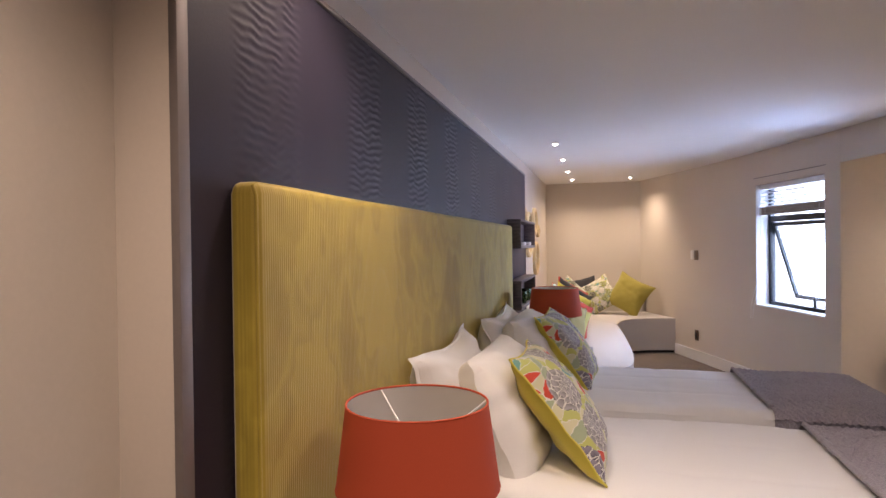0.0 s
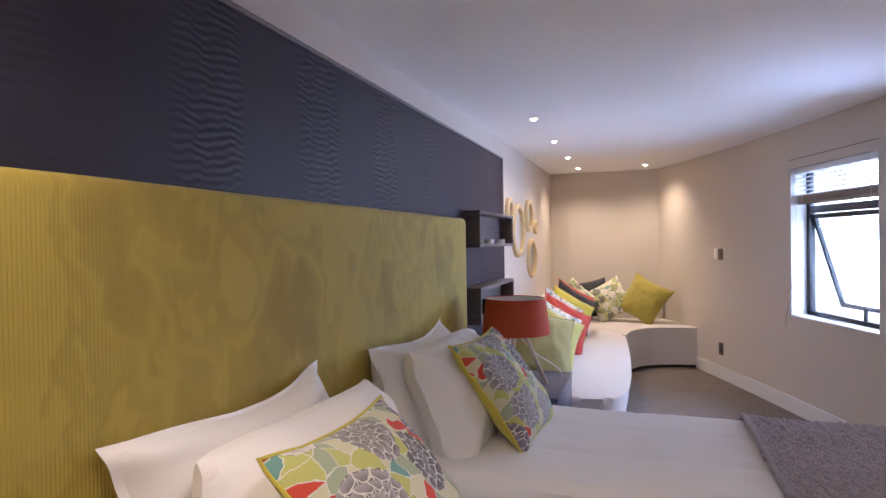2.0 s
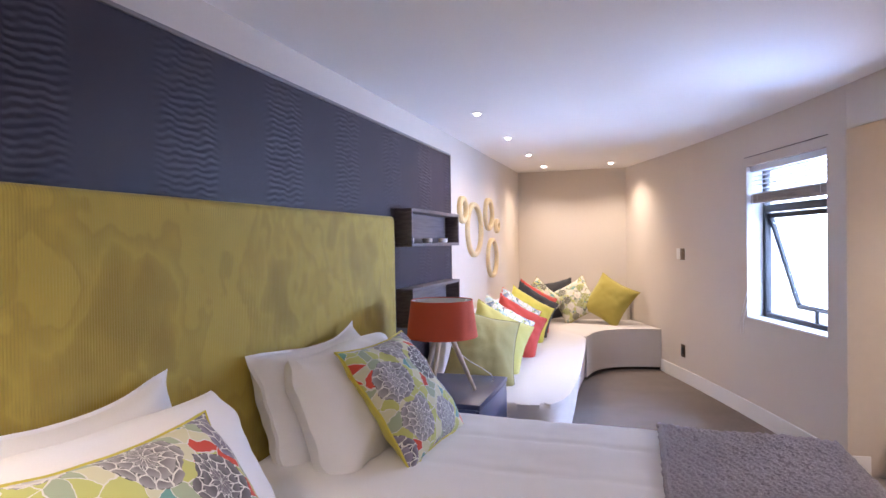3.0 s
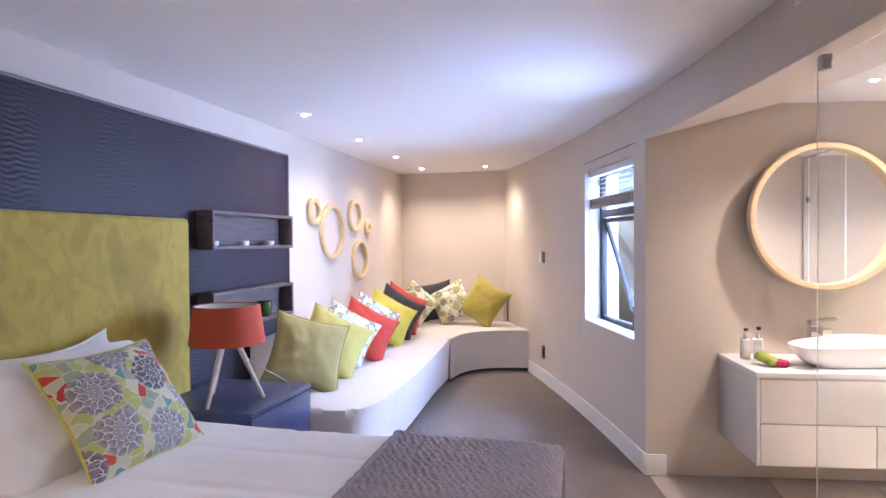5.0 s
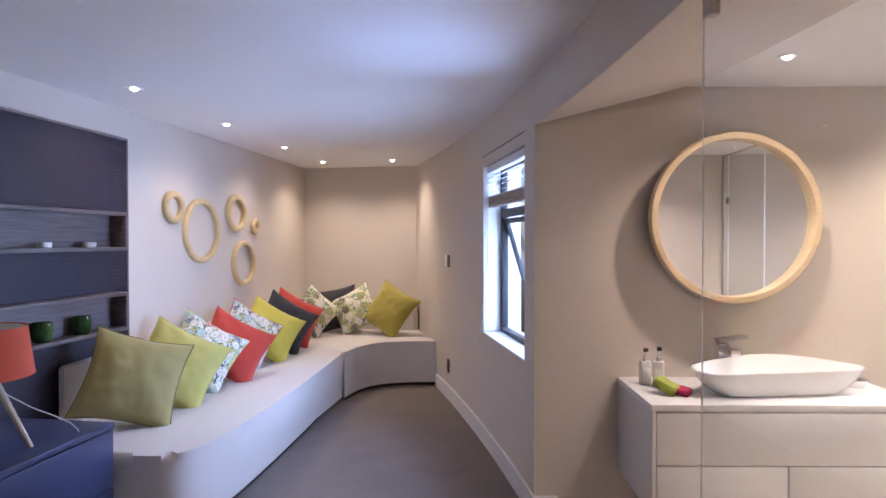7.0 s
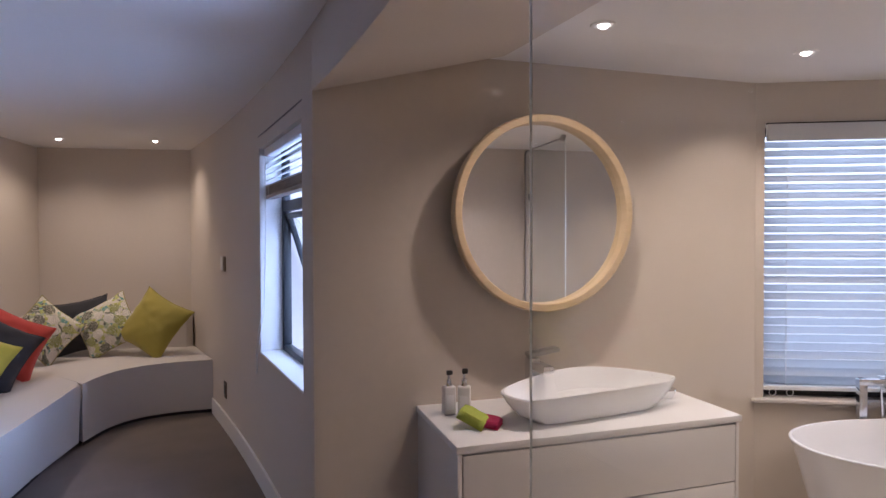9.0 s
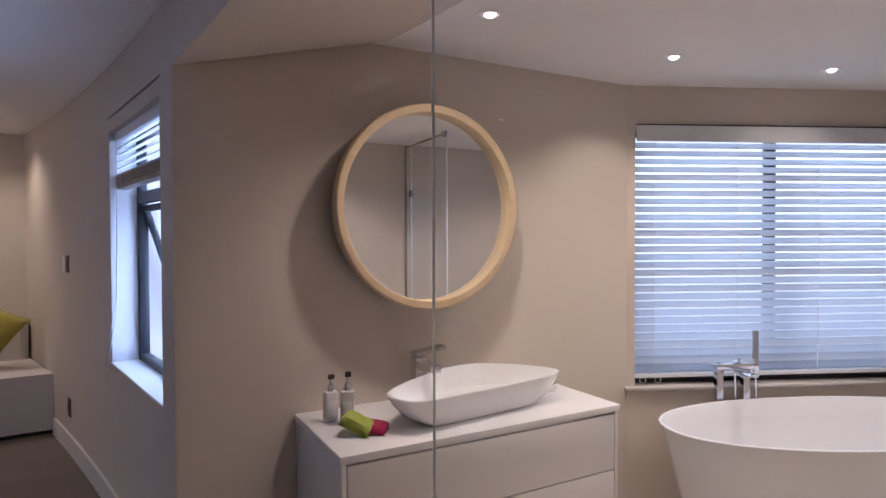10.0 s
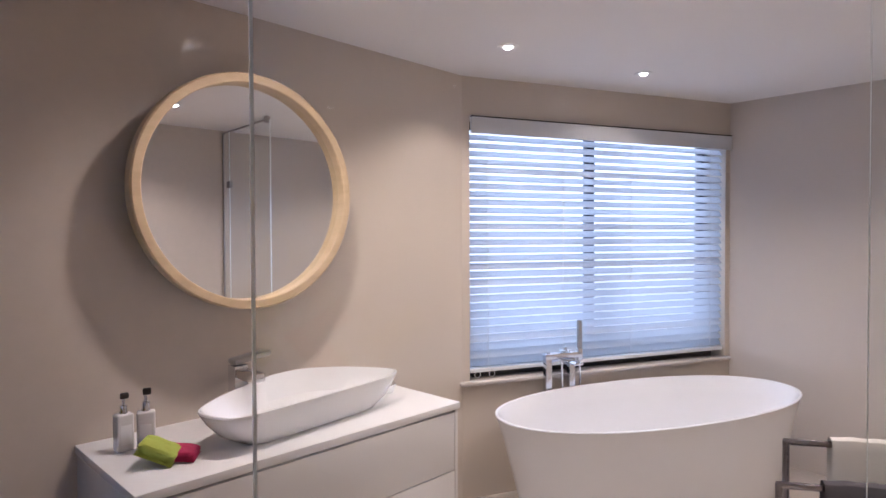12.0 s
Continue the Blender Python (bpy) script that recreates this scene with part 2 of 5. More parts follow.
CHARCOAL = material("charcoal_cotton", (0.035, 0.035, 0.042), 0.9, vary=0.08, bump=0.4, scale=300, depth=0.0015, sheen=0.2)
THROW = material("grey_knit_wool", (0.35, 0.32, 0.36), 0.95, vary=0.32, bump=0.9, scale=160, depth=0.006, sheen=0.2)
NIGHT = material("indigo_grey_lacquer", (0.046, 0.056, 0.125), 0.28, vary=0.06, scale=12)
PANEL = material("charcoal_embossed_leather", (0.024, 0.019, 0.033), 0.52, vary=0.12, bump=0.18, scale=220, depth=0.001)
PANEL.node_tree.nodes["Principled BSDF"].inputs["Specular IOR Level"].default_value = 0.34
PANELTRIM = material("grey_metal_trim", (0.19, 0.165, 0.16), 0.45, 0.3, vary=0.04)
SHELFWOOD = wood("grey_brown_wood_veneer", (0.13, 0.105, 0.105), (0.085, 0.068, 0.07), 0.5, (3, 0.7, 14))
OAK = wood("pale_oak", (0.64, 0.49, 0.26), (0.59, 0.44, 0.225), 0.5, (3, 3, 3))
MIRROROAK = wood("honey_oak", (0.63, 0.485, 0.30), (0.58, 0.44, 0.265), 0.5, (2, 2, 9))
LEGWOOD = wood("limed_oak", (0.62, 0.52, 0.40), (0.52, 0.42, 0.31), 0.5, (14, 14, 1))
SHADE = material("burnt_orange_shade", (0.50, 0.075, 0.028), 0.85, vary=0.05, bump=0.35, scale=350, depth=0.001)
SHADEIN = material("white_shade_lining", (0.75, 0.73, 0.70), 0.8, vary=0.02)
PORCELAIN = material("white_tealight_cup", (0.75, 0.74, 0.72), 0.4)
GREENGLASS = material("dark_green_glass", (0.05, 0.16, 0.03), 0.08, through=0.6)
SLAT = material("white_blind_slat", (0.74, 0.75, 0.77), 0.45, vary=0.02)
n_, l_, b_ = nodes_of(SLAT)
glow_ = n_.new("ShaderNodeBsdfTranslucent")
glow_.inputs[0].default_value = (0.66, 0.66, 0.69, 1)
mix_ = n_.new("ShaderNodeMixShader")
mix_.inputs[0].default_value = 0.13
l_.new(b_.outputs[0], mix_.inputs[1]), l_.new(glow_.outputs[0], mix_.inputs[2])
l_.new(mix_.outputs[0], n_["Material Output"].inputs[0])
WOODSLAT = wood("weathered_wood_slat", (0.42, 0.37, 0.33), (0.30, 0.26, 0.23), 0.6, (3, 1, 14))
CORD = material("white_cord", (0.75, 0.74, 0.72), 0.7)
BULB = material("lit_downlight_lens", (1, 1, 1), 0.3, glow=42, light=(1.0, 0.88, 0.70))
DAY = material("hazy_daylight_backdrop", (1, 1, 1), 0.9, glow=2.2, light=(0.84, 0.92, 1.0))
SOAP = material("frosted_soap_bottle", (0.72, 0.70, 0.68), 0.3, vary=0.03)
PUMP = material("dark_pump", (0.06, 0.055, 0.05), 0.35, 0.5)
LIMETOWEL = material("lime_face_cloth", (0.36, 0.42, 0.07), 0.95, vary=0.12, bump=0.8, scale=320, depth=0.003)
PINKTOWEL = material("magenta_face_cloth", (0.42, 0.03, 0.10), 0.95, vary=0.12, bump=0.8, scale=320, depth=0.003)
GUNMETAL = material("dark_chrome", (0.26, 0.24, 0.25), 0.12, 1.0)
CREAMTOWEL = material("off_white_bath_towel", (0.70, 0.67, 0.63), 0.95, vary=0.08, bump=0.8, scale=300, depth=0.003)
GREYTOWEL = material("slate_bath_towel", (0.10, 0.09, 0.10), 0.95, vary=0.1, bump=0.8, scale=300, depth=0.003)
VELVET = velvet("olive_gold_corduroy_velvet", (0.315, 0.225, 0.024), (0.440, 0.332, 0.040))
GREY, PALE, PEARL = (0.24, 0.225, 0.22), (0.50, 0.48, 0.44), (0.66, 0.63, 0.57)
DARK, GRAPHITE = (0.13, 0.12, 0.125), (0.27, 0.255, 0.26)
BIGFLORAL = floral("large_floral_print", 5.2, 12, 4.3, [(0.0, GREY), (0.26, PALE), (0.40, GRAPHITE), (0.60, (0.19, 0.17, 0.21)),
                   (0.74, DARK), (0.90, (0.12, 0.34, 0.31))], (0.62, 0.60, 0.40), (0.70, 0.68, 0.62), (0.60, 0.075, 0.04))
SMALLFLORAL = floral("small_floral_print", 14, 6, 2.0, [(0.0, PEARL), (0.25, (0.35, 0.50, 0.52)), (0.42, PEARL), (0.58, (0.45, 0.48, 0.10)),
                     (0.68, (0.50, 0.12, 0.07)), (0.76, (0.12, 0.16, 0.22)), (0.84, PEARL)], (0.72, 0.71, 0.66), (0.74, 0.72, 0.68))
SCROLL = floral("scroll_leaf_print", 10, 5, 4.5, [(0.0, PEARL), (0.25, (0.12, 0.12, 0.08)), (0.45, PEARL), (0.58, (0.26, 0.28, 0.06)),
                (0.72, (0.42, 0.12, 0.06)), (0.82, PEARL)], (0.68, 0.64, 0.52), (0.70, 0.67, 0.58))


# ---- tools ----
def mesh(bm, name, mat, smooth=True):
    data = bpy.data.meshes.new(name)
    bm.normal_update()
    bm.to_mesh(data)
    bm.free()
    data.materials.append(mat)
    if smooth:
        data.shade_smooth()
        data.set_sharp_from_angle(angle=radians(35))
    return data


def placed(ob):
    m = ob.matrix_parent_inverse @ ob.matrix_basis
    return placed(ob.parent) @ m if ob.parent else m


def part(name, bm, mat, parent, label="", smooth=True):
    ob = new(name, mesh(bm, name, mat, smooth))
    ob.parent = parent
    ob.matrix_parent_inverse = placed(parent).inverted()
    return tagged(ob, label)


def shared(name, data, parent, m):
    ob = new(name, data)
    ob.parent = parent
    ob.matrix_parent_inverse = placed(parent).inverted()
    ob.matrix_basis = m
    return ob


def thing(name, label, category, group="", at=(0, 0, 0), kind=""):
    ob = new(name)
    ob.empty_display_size = 0.1
    ob.location = at
    return tagged(ob, label, category, group, kind)


def single(name, bm, mat, label, category, group="", kind="", smooth=True):
    return tagged(new(name, mesh(bm, name, mat, smooth)), label, category, group, kind)


def moved(bm, m):
    """Moves a mesh by m, and keeps its faces outward where m mirrors it."""
    bm.transform(m)
    if m.to_3x3().determinant() < 0:
        bmesh.ops.reverse_faces(bm, faces=bm.faces)
    return bm


def box(x0, x1, y0, y1, z0, z1, bevel=0.0, seg=2, m=None, bm=None):
    bm = bm or bmesh.new()
    made = bmesh.ops.create_cube(bm, size=1)["verts"]
    for v in made:
        v.co = Vector(((x0 + x1) / 2 + v.co.x * (x1 - x0), (y0 + y1) / 2 + v.co.y * (y1 - y0), (z0 + z1) / 2 + v.co.z * (z1 - z0)))
    if bevel:
        edges = list({e for v in made for e in v.link_edges})
        grown = bmesh.ops.bevel(bm, geom=edges, offset=bevel, segments=seg, affect="EDGES", profile=0.5, clamp_overlap=True)
        made = list({v for v in grown["verts"]} | {v for v in made if v.is_valid})
    if m is not None:
        for v in (v for v in bm.verts if v in set(made)):
            v.co = m @ v.co
    return bm


def prism(points, z0, z1, bevel=0.0, seg=3, bm=None, butt=()):
    """A solid on the outline points (counter-clockwise from above). butt: outline sides whose top edge stays sharp."""
    bm = bm or bmesh.new()
    low = [bm.verts.new((x, y, z0)) for x, y in points]
    high = [bm.verts.new((x, y, z1)) for x, y in points]
    bm.faces.new(low[::-1])
    top = bm.faces.new(high)
    for i in range(len(points)):
        j = (i + 1) % len(points)
        bm.faces.new((low[i], low[j], high[j], high[i]))
    if bevel:
        top_edges = [bm.edges.get((high[i], high[(i + 1) % len(points)])) for i in range(len(points))]
        bmesh.ops.bevel(bm, geom=[e for k, e in enumerate(top_edges) if k not in butt], offset=bevel, segments=seg, affect="EDGES", profile=0.5, clamp_overlap=True)
    return bm


def lathe(profile, n=40, m=None, bm=None):
    bm = bm or bmesh.new()
    m = m or Matrix()
    rings = []
    for r, z in profile:
        rings.append([bm.verts.new(m @ Vector((max(r, 1e-4) * math.cos(2 * math.pi * k / n), max(r, 1e-4) * math.sin(2 * math.pi * k / n), z))) for k in range(n)])
    for a, b in zip(rings, rings[1:]):
        for k in range(n):
            bm.faces.new((a[k], a[(k + 1) % n], b[(k + 1) % n], b[k]))
    return bm


def tube(points, r, n=10, bm=None, taper=1.0):
    """A round bar along points."""
    bm = bm or bmesh.new()
    pts = [Vector(p) for p in points]
    rings = []
    for i, p in enumerate(pts):
        d = (pts[min(i + 1, len(pts) - 1)] - pts[max(i - 1, 0)]).normalized()
        q = d.to_track_quat("Z", "Y")
        rr = r * (1 + (taper - 1) * i / max(len(pts) - 1, 1))
        rings.append([bm.verts.new(p + q @ Vector((rr * math.cos(2 * math.pi * k / n), rr * math.sin(2 * math.pi * k / n), 0))) for k in range(n)])
    for a, b in zip(rings, rings[1:]):
        for k in range(n):
            bm.faces.new((a[k], a[(k + 1) % n], b[(k + 1) % n], b[k]))
    bm.faces.new(rings[0][::-1]), bm.faces.new(rings[-1])
    return bm


def sheet(fn, nu, nv, bm=None):
    """A grid of quads through fn(u, v), both from 0 to 1."""
    bm = bm or bmesh.new()
    g = [[bm.verts.new(fn(i / nu, j / nv)) for j in range(nv + 1)] for i in range(nu + 1)]
    for i in range(nu):
        for j in range(nv):
            bm.faces.new((g[i][j], g[i + 1][j], g[i + 1][j + 1], g[i][j + 1]))
    return bm


def wall_x(y):
    """The curved window wall: its room face, x for y."""
    u = max(y, 3.3) - 5.8
    return 2.6066 - 0.2901 * u - 0.02689 * u * u + 0.00101 * u ** 3 if y > 3.3 else 3.126


def wall_pose(y, z=0.0):
    """A frame on the window wall: x along it to larger y, z up, y out of the room."""
    d = Vector((wall_x(y + 0.05) - wall_x(y - 0.05), 0.1, 0)).normalized()
    out = Vector((d.y, -d.x, 0))
    return Matrix(((d.x, out.x, 0, wall_x(y)), (d.y, out.y, 0, y), (0, 0, 1, z), (0, 0, 0, 1)))


TURNED = Matrix.Translation((0, 4.75, 0)) @ pose(0, 0, 0, 0, 0, 1.2) @ Matrix.Translation((0, -4.75, 0))


def turned(ob):
    """Sets a thing square to the headboard wall, which runs 1.2 degrees off the y axis."""
    ob.matrix_basis = TURNED @ ob.matrix_basis
    return ob


# ---- structure ----
WIN0, WIN1, WSILL, WHEAD = 5.992, 7.028, 0.838, 2.10
MA, ME, MN = Vector((2.615, 5.794, 0)), Vector((0.9888, 0.1496, 0)), Vector((0.1496, -0.9888, 0))


def bathwall(u, v, z):
    """A place by the mirror wall: u along it, v into the bathroom."""
    return MA + ME * u + MN * v + Vector((0, 0, z))


def curve_pts(y0, y1, out=0.0, n=24):
    pts = []
    for i in range(n + 1):
        y = y0 + (y1 - y0) * i / n
        p = wall_pose(y) @ Vector((0, out, 0))
        pts.append((p.x, p.y))
    return pts


def curved_wall(name, y0, y1, z0, z1, thick, mat, label, n=24):
    pts = curve_pts(y0, y1, 0, n)
    far = curve_pts(y0, y1, thick, n)
    return single(name, prism(far + pts[::-1], z0, z1), mat, label, "wall", kind="structure")


BACK = 9.66
single("floor", box(-0.6, 3.6, -1.6, 10.0, -0.12, 0), CARPET, "taupe cut-pile carpet across the whole bedroom floor", "floor", kind="structure")
single("ceiling", box(-0.6, 3.3, -1.6, 10.0, 2.45, 2.6), CEILING, "smooth white painted bedroom ceiling", "ceiling", kind="structure")
single("wall_west", prism([(-0.118, -1.6), (-0.130, 1.1), (-0.2084, 6.0), (-0.287, BACK), (-0.5, BACK), (-0.5, -1.6)], 0, 2.45), WALL, "warm beige painted wall behind the beds", "wall", kind="structure")
single("wall_north", box(-0.5, 1.6, BACK, BACK + 0.2, 0, 2.45), WALL, "beige painted end wall behind the sofa", "wall", kind="structure")
single("wall_south", box(-0.5, 3.6, -1.8, -1.6, 0, 2.45), WALL, "plain beige painted wall", "wall", kind="structure")
single("wall_east", box(3.126, 3.32, -1.6, 3.40, 0, 2.169), WALL, "plain beige painted wall beside the bathroom opening", "wall", kind="structure")
single("wall_east_head", box(3.126, 3.32, -1.6, 3.30, 2.169, 2.45), WALL, "plain beige painted wall above the bathroom opening", "wall", kind="structure")
curved_wall("wall_window_1", 7.028, BACK, 0, 2.45, 0.30, WALL, "gently curved beige wall beside the window")
curved_wall("wall_window_2", 5.794, 5.992, 0, 2.45, 0.30, WALL, "gently curved beige wall ending at the bathroom opening", 3)
curved_wall("wall_window_3", 5.992, 7.028, 0, WSILL, 0.30, WALL, "gently curved beige wall below the window", 8)
curved_wall("wall_window_4", 5.992, 7.028, WHEAD, 2.45, 0.30, WALL, "gently curved beige wall above the window", 8)


def bulkhead():
    """Beam over the bathroom opening: upright face to the bedroom, underside rising to the bathroom ceiling."""
    bm, rows = bmesh.new(), []
    for i in range(25):
        y = 3.3 + 2.49 * i / 24
        x, k = wall_x(y), 0.075 * (y - 3.3) / 2.49
        rows.append([bm.verts.new(p) for p in ((x, y, SOFFIT), (x + 0.86, y + k, BATH_CEILING + 0.001), (x + 0.86, y + k, 2.449), (x, y, 2.449))])
    for p, q in zip(rows, rows[1:]):
        for j in range(4):
            bm.faces.new((p[j], p[(j + 1) % 4], q[(j + 1) % 4], q[j]))
    bm.faces.new(rows[0]), bm.faces.new(rows[-1][::-1])
    bmesh.ops.recalc_face_normals(bm, faces=bm.faces)
    single("bulkhead", bm, WALL, "beige plastered beam sloping up into the bathroom ceiling", "beam", kind="structure")


bulkhead()
c1, c2, c3, c4 = (4.942, 6.145), (6.847, 5.622), (6.96, 4.70), (7.12, 3.30)
single("wall_mirror", prism([(2.615, 5.794), (4.942, 6.146), (4.90, 6.40), (2.62, 6.06)], 0, 2.449), BATHWALL, "satin beige plastered wall with the round mirror", "wall", kind="structure")
single("wall_bath_east", prism([c2, c3, c4, (7.4, 3.3), (7.2, 5.7)][::-1], 0, 2.375), TILEWALL, "polished pale stone-look bathroom wall", "wall", kind="structure")
single("wall_bath_south", prism([(3.32, 3.10), (7.4, 3.10), (7.4, 3.82), (7.1, 3.80), (4.72, 3.27), (3.32, 3.30)], 0, 2.375), BATHWALL, "satin beige bathroom wall", "wall", kind="structure")
single("bath_ceiling", prism([(3.0, 3.2), (7.4, 3.2), (7.4, 6.4), (3.0, 6.4)], BATH_CEILING, 2.5), CEILING, "smooth white bathroom ceiling with downlights", "ceiling", kind="structure")

WD = Vector((c2[0] - c1[0], c2[1] - c1[1], 0))
WL = WD.length
WD.normalize()
WN = Vector((-WD.y, WD.x, 0))


def bathwin(s, d, z):
    """A place on the bathroom window wall: s along it, d outwards."""
    return Vector((*c1, 0)) + WD * s + WN * d + Vector((0, 0, z))


def winbox(s0, s1, d0, d1, z0, z1, bevel=0.0):
    m = Matrix(((WD.x, WN.x, 0, c1[0]), (WD.y, WN.y, 0, c1[1]), (0, 0, 1, 0), (0, 0, 0, 1)))
    bm = box(s0, s1, d0, d1, z0, z1, bevel)
    return moved(bm, m)


def vanbox(u0, u1, v0, v1, z0, z1, bevel=0.0, seg=2):
    m = Matrix(((ME.x, MN.x, 0, MA.x), (ME.y, MN.y, 0, MA.y), (0, 0, 1, 0), (0, 0, 0, 1)))
    bm = box(u0, u1, v0, v1, z0, z1, bevel, seg)
    return moved(bm, m)


S0, S1, B0, B1 = 0.045, WL - 0.04, 0.665, 2.16
for name, s0, s1, z0, z1, what in (("wall_bath_north_1", 0, WL, 0, B0, "below"), ("wall_bath_north_2", 0, WL, B1, 2.375, "above"),
                                  ("wall_bath_north_3", 0, S0, B0, B1, "beside"), ("wall_bath_north_4", S1, WL, B0, B1, "beyond")):
    single(name, winbox(s0, s1, 0, 0.28, z0, z1), BATHWALL, f"satin beige bathroom wall {what} the window", "wall", kind="structure")
sill = single("window_sill", winbox(-0.02, WL - 0.01, -0.03, 0.16, B0 - 0.018, B0 + 0.004, 0.006), TILEWALL, "pale stone window sill behind the bath", "sill", kind="structure")

# bathroom floor of laid tiles
bath_floor = single("bath_floor", prism([(2.62, 5.80), (3.126, 3.3), (7.4, 3.3), (7.4, 6.3), (4.9, 6.2)], -0.1, 0.002), GROUT, "pale stone tiled bathroom floor", "floor", kind="structure")

# baseboards
single("baseboard", prism(curve_pts(5.79, 8.72, -0.014) + curve_pts(5.79, 8.72, 0.0)[::-1], 0, 0.135, 0.004, 2), WHITE, "white painted baseboard along the curved wall", "baseboard", kind="structure")
single("trim", vanbox(-0.012, 0.12, 0.001, 0.014, 0, 0.135, 0.003), WHITE, "short white baseboard return at the wall corner", "baseboard", kind="structure")


# ---- headboard wall ----
def feature_panel():
    y0, y1, top, face = 0.985, 6.115, 2.222, -0.073
    ob = thing("feature_panel", "charcoal embossed leather wall panel with thin grey metal edging", "wall panel", at=(-0.15, 3.6, 0))
    part("backing", box(-0.262, face - 0.006, y0 - 0.03, y1, 0, top), WALL, ob, "beige plastered build-out")
    part("lower_face", box(face - 0.004, face, y0, y1 - 0.012, 0, 0.549), PANEL, ob)
    ny, nz = 430, 520
    data = bpy.data.meshes.new("leather_face")
    ys, zs = np.linspace(y0, y1 - 0.012, ny), np.linspace(0.55, top - 0.012, nz)
    yy, zz = np.meshgrid(ys, zs, indexing="ij")
    column = 0.5 + 0.5 * np.sin((yy - 1.12) * 2 * np.pi / 0.60 + 0.30 * np.sin(zz * 2.6))
    mask = np.clip((column - 0.46) * 4, 0, 1)
    lean = 2.2 * np.sin((yy - 1.12) * 2 * np.pi / 0.60) * np.sin(zz * 3.1 + yy)
    wob = lean * 0.5 + 0.35 * np.sin(yy * 31) + 0.5 * np.sin(yy * 11 + 1.3) + 0.3 * np.sin(zz * 9 + yy * 5)
    ridge = np.abs(np.sin(zz * np.pi / 0.024 + wob * 1.1 + 0.6 * np.sin(zz * 23 + yy * 37) + 0.45 * np.sin(yy * 71 + zz * 19) + 0.3 * np.sin(yy * 113 - zz * 41))) ** 2.2
    patch = (0.8 + 0.2 * np.sin(zz * 4.3 + yy * 2.1)) * (0.7 + 0.3 * np.sin(yy * 47 + zz * 33) * np.sin(zz * 61 - yy * 19))
    xx = face + (0.0034 + 0.0018 * np.exp(-((yy - 1.27) / 0.35) ** 2)) * mask * ridge * patch
    co = np.stack([xx, yy, zz], -1).reshape(-1, 3)
    i = np.arange(ny * nz).reshape(ny, nz)
    quads = np.stack([i[:-1, :-1], i[1:, :-1], i[1:, 1:], i[:-1, 1:]], -1).reshape(-1, 4)
    data.from_pydata(co.tolist(), [], quads.tolist())
    data.materials.append(PANEL)
    data.shade_smooth()
    ob2 = new("leather_face", data)
    ob2.parent, ob2.matrix_parent_inverse = ob, placed(ob).inverted()
    tagged(ob2, "charcoal leather with bands of rippled embossing")
    part("edge_trim", box(face - 0.008, face + 0.012, y0 - 0.034, y0 - 0.001, 0, top, 0.003), PANELTRIM, ob)
    part("edge_trim", box(face - 0.008, face + 0.008, y1 - 0.011, y1 + 0.002, 0, top, 0.003), PANELTRIM, ob)
    part("edge_trim", box(face - 0.008, face + 0.008, y0, y1 - 0.012, top - 0.011, top + 0.004, 0.003), PANELTRIM, ob)
    turned(ob)


def headboard():
    y0, y1, top = 1.115, 4.752, 1.662
    r, x0, x1 = 0.022, -0.072, 0.0
    plan = []

    def corner(cx, cy, a0):
        for k in range(7):
            a = radians(a0 + 15 * k)
            plan.append((cx + r * math.cos(a), cy + r * math.sin(a)))

    corner(x1 - r, y0 + r, -90)
    corner(x1 - r, y1 - r, 0)
    corner(x0 + r, y1 - r, 90)
    corner(x0 + r, y0 + r, 180)
    step, out = 1 / 440, []
    for a, b in zip(plan, plan[1:] + plan[:1]):
        a, b = Vector(a), Vector(b)
        n = max(1, int((b - a).length / step)) if (b - a).length > 0.02 and abs(b.y - a.y) > 1 and a.x > -0.04 else max(1, int((b - a).length / 0.0023))
        out += [a.lerp(b, k / n) for k in range(n)]
    bm, rows, s = bmesh.new(), [], 0.0
    lift = []
    for k, p in enumerate(out):
        q, o = out[(k + 1) % len(out)], out[k - 1]
        d = (q - o).normalized()
        s += (p - o).length
        lift.append((Vector((d.y, -d.x)), 0.0012 * (0.0, 0.6, 1.0, 0.6)[k % 4]))
    levels = [(0.0, 0.0), (0.5, 0.0), (1.0, 0.0), (1.45, 0.0), (top - 0.026, 0.0), (top - 0.012, 0.004), (top - 0.004, 0.010), (top, 0.019)]
    for z, inset in levels:
        wave = 0.004 if z > top - 0.04 else 0
        rows.append([bm.verts.new((p.x + n.x * (h - inset), p.y + n.y * (h - inset), z + wave * noise.noise((p.y * 2.3, z, 3)))) for p, (n, h) in zip(out, lift)])
    for a, b in zip(rows, rows[1:]):
        for k in range(len(a)):
            j = (k + 1) % len(a)
            bm.faces.new((a[k], a[j], b[j], b[k]))
    bm.faces.new(rows[-1])
    ob = thing("headboard", "tall olive-gold corduroy velvet headboard spanning both beds", "headboard", at=(-0.036, (y0 + y1) / 2, 0))
    part("cover", bm, VELVET, ob, "brushed corduroy velvet cover")
    for y in (y0 + 0.006, y1 - 0.006):
        part("corner_seam", tube([(x1 - 0.006, y, 0.02), (x1 - 0.006, y, 0.9), (x1 - 0.007, y, top - 0.03), (x1 - 0.014, y, top - 0.008)], 0.0042, 8), VELVET, ob)
    part("top_seam", tube([(x1 - 0.016, y0 + 0.02 + (y1 - y0 - 0.04) * k / 40, top - 0.004 + 0.003 * noise.noise((k * 0.21, 1.7, 3))) for k in range(41)], 0.0042, 8), VELVET, ob)
    turned(ob)


feature_panel()
headboard()


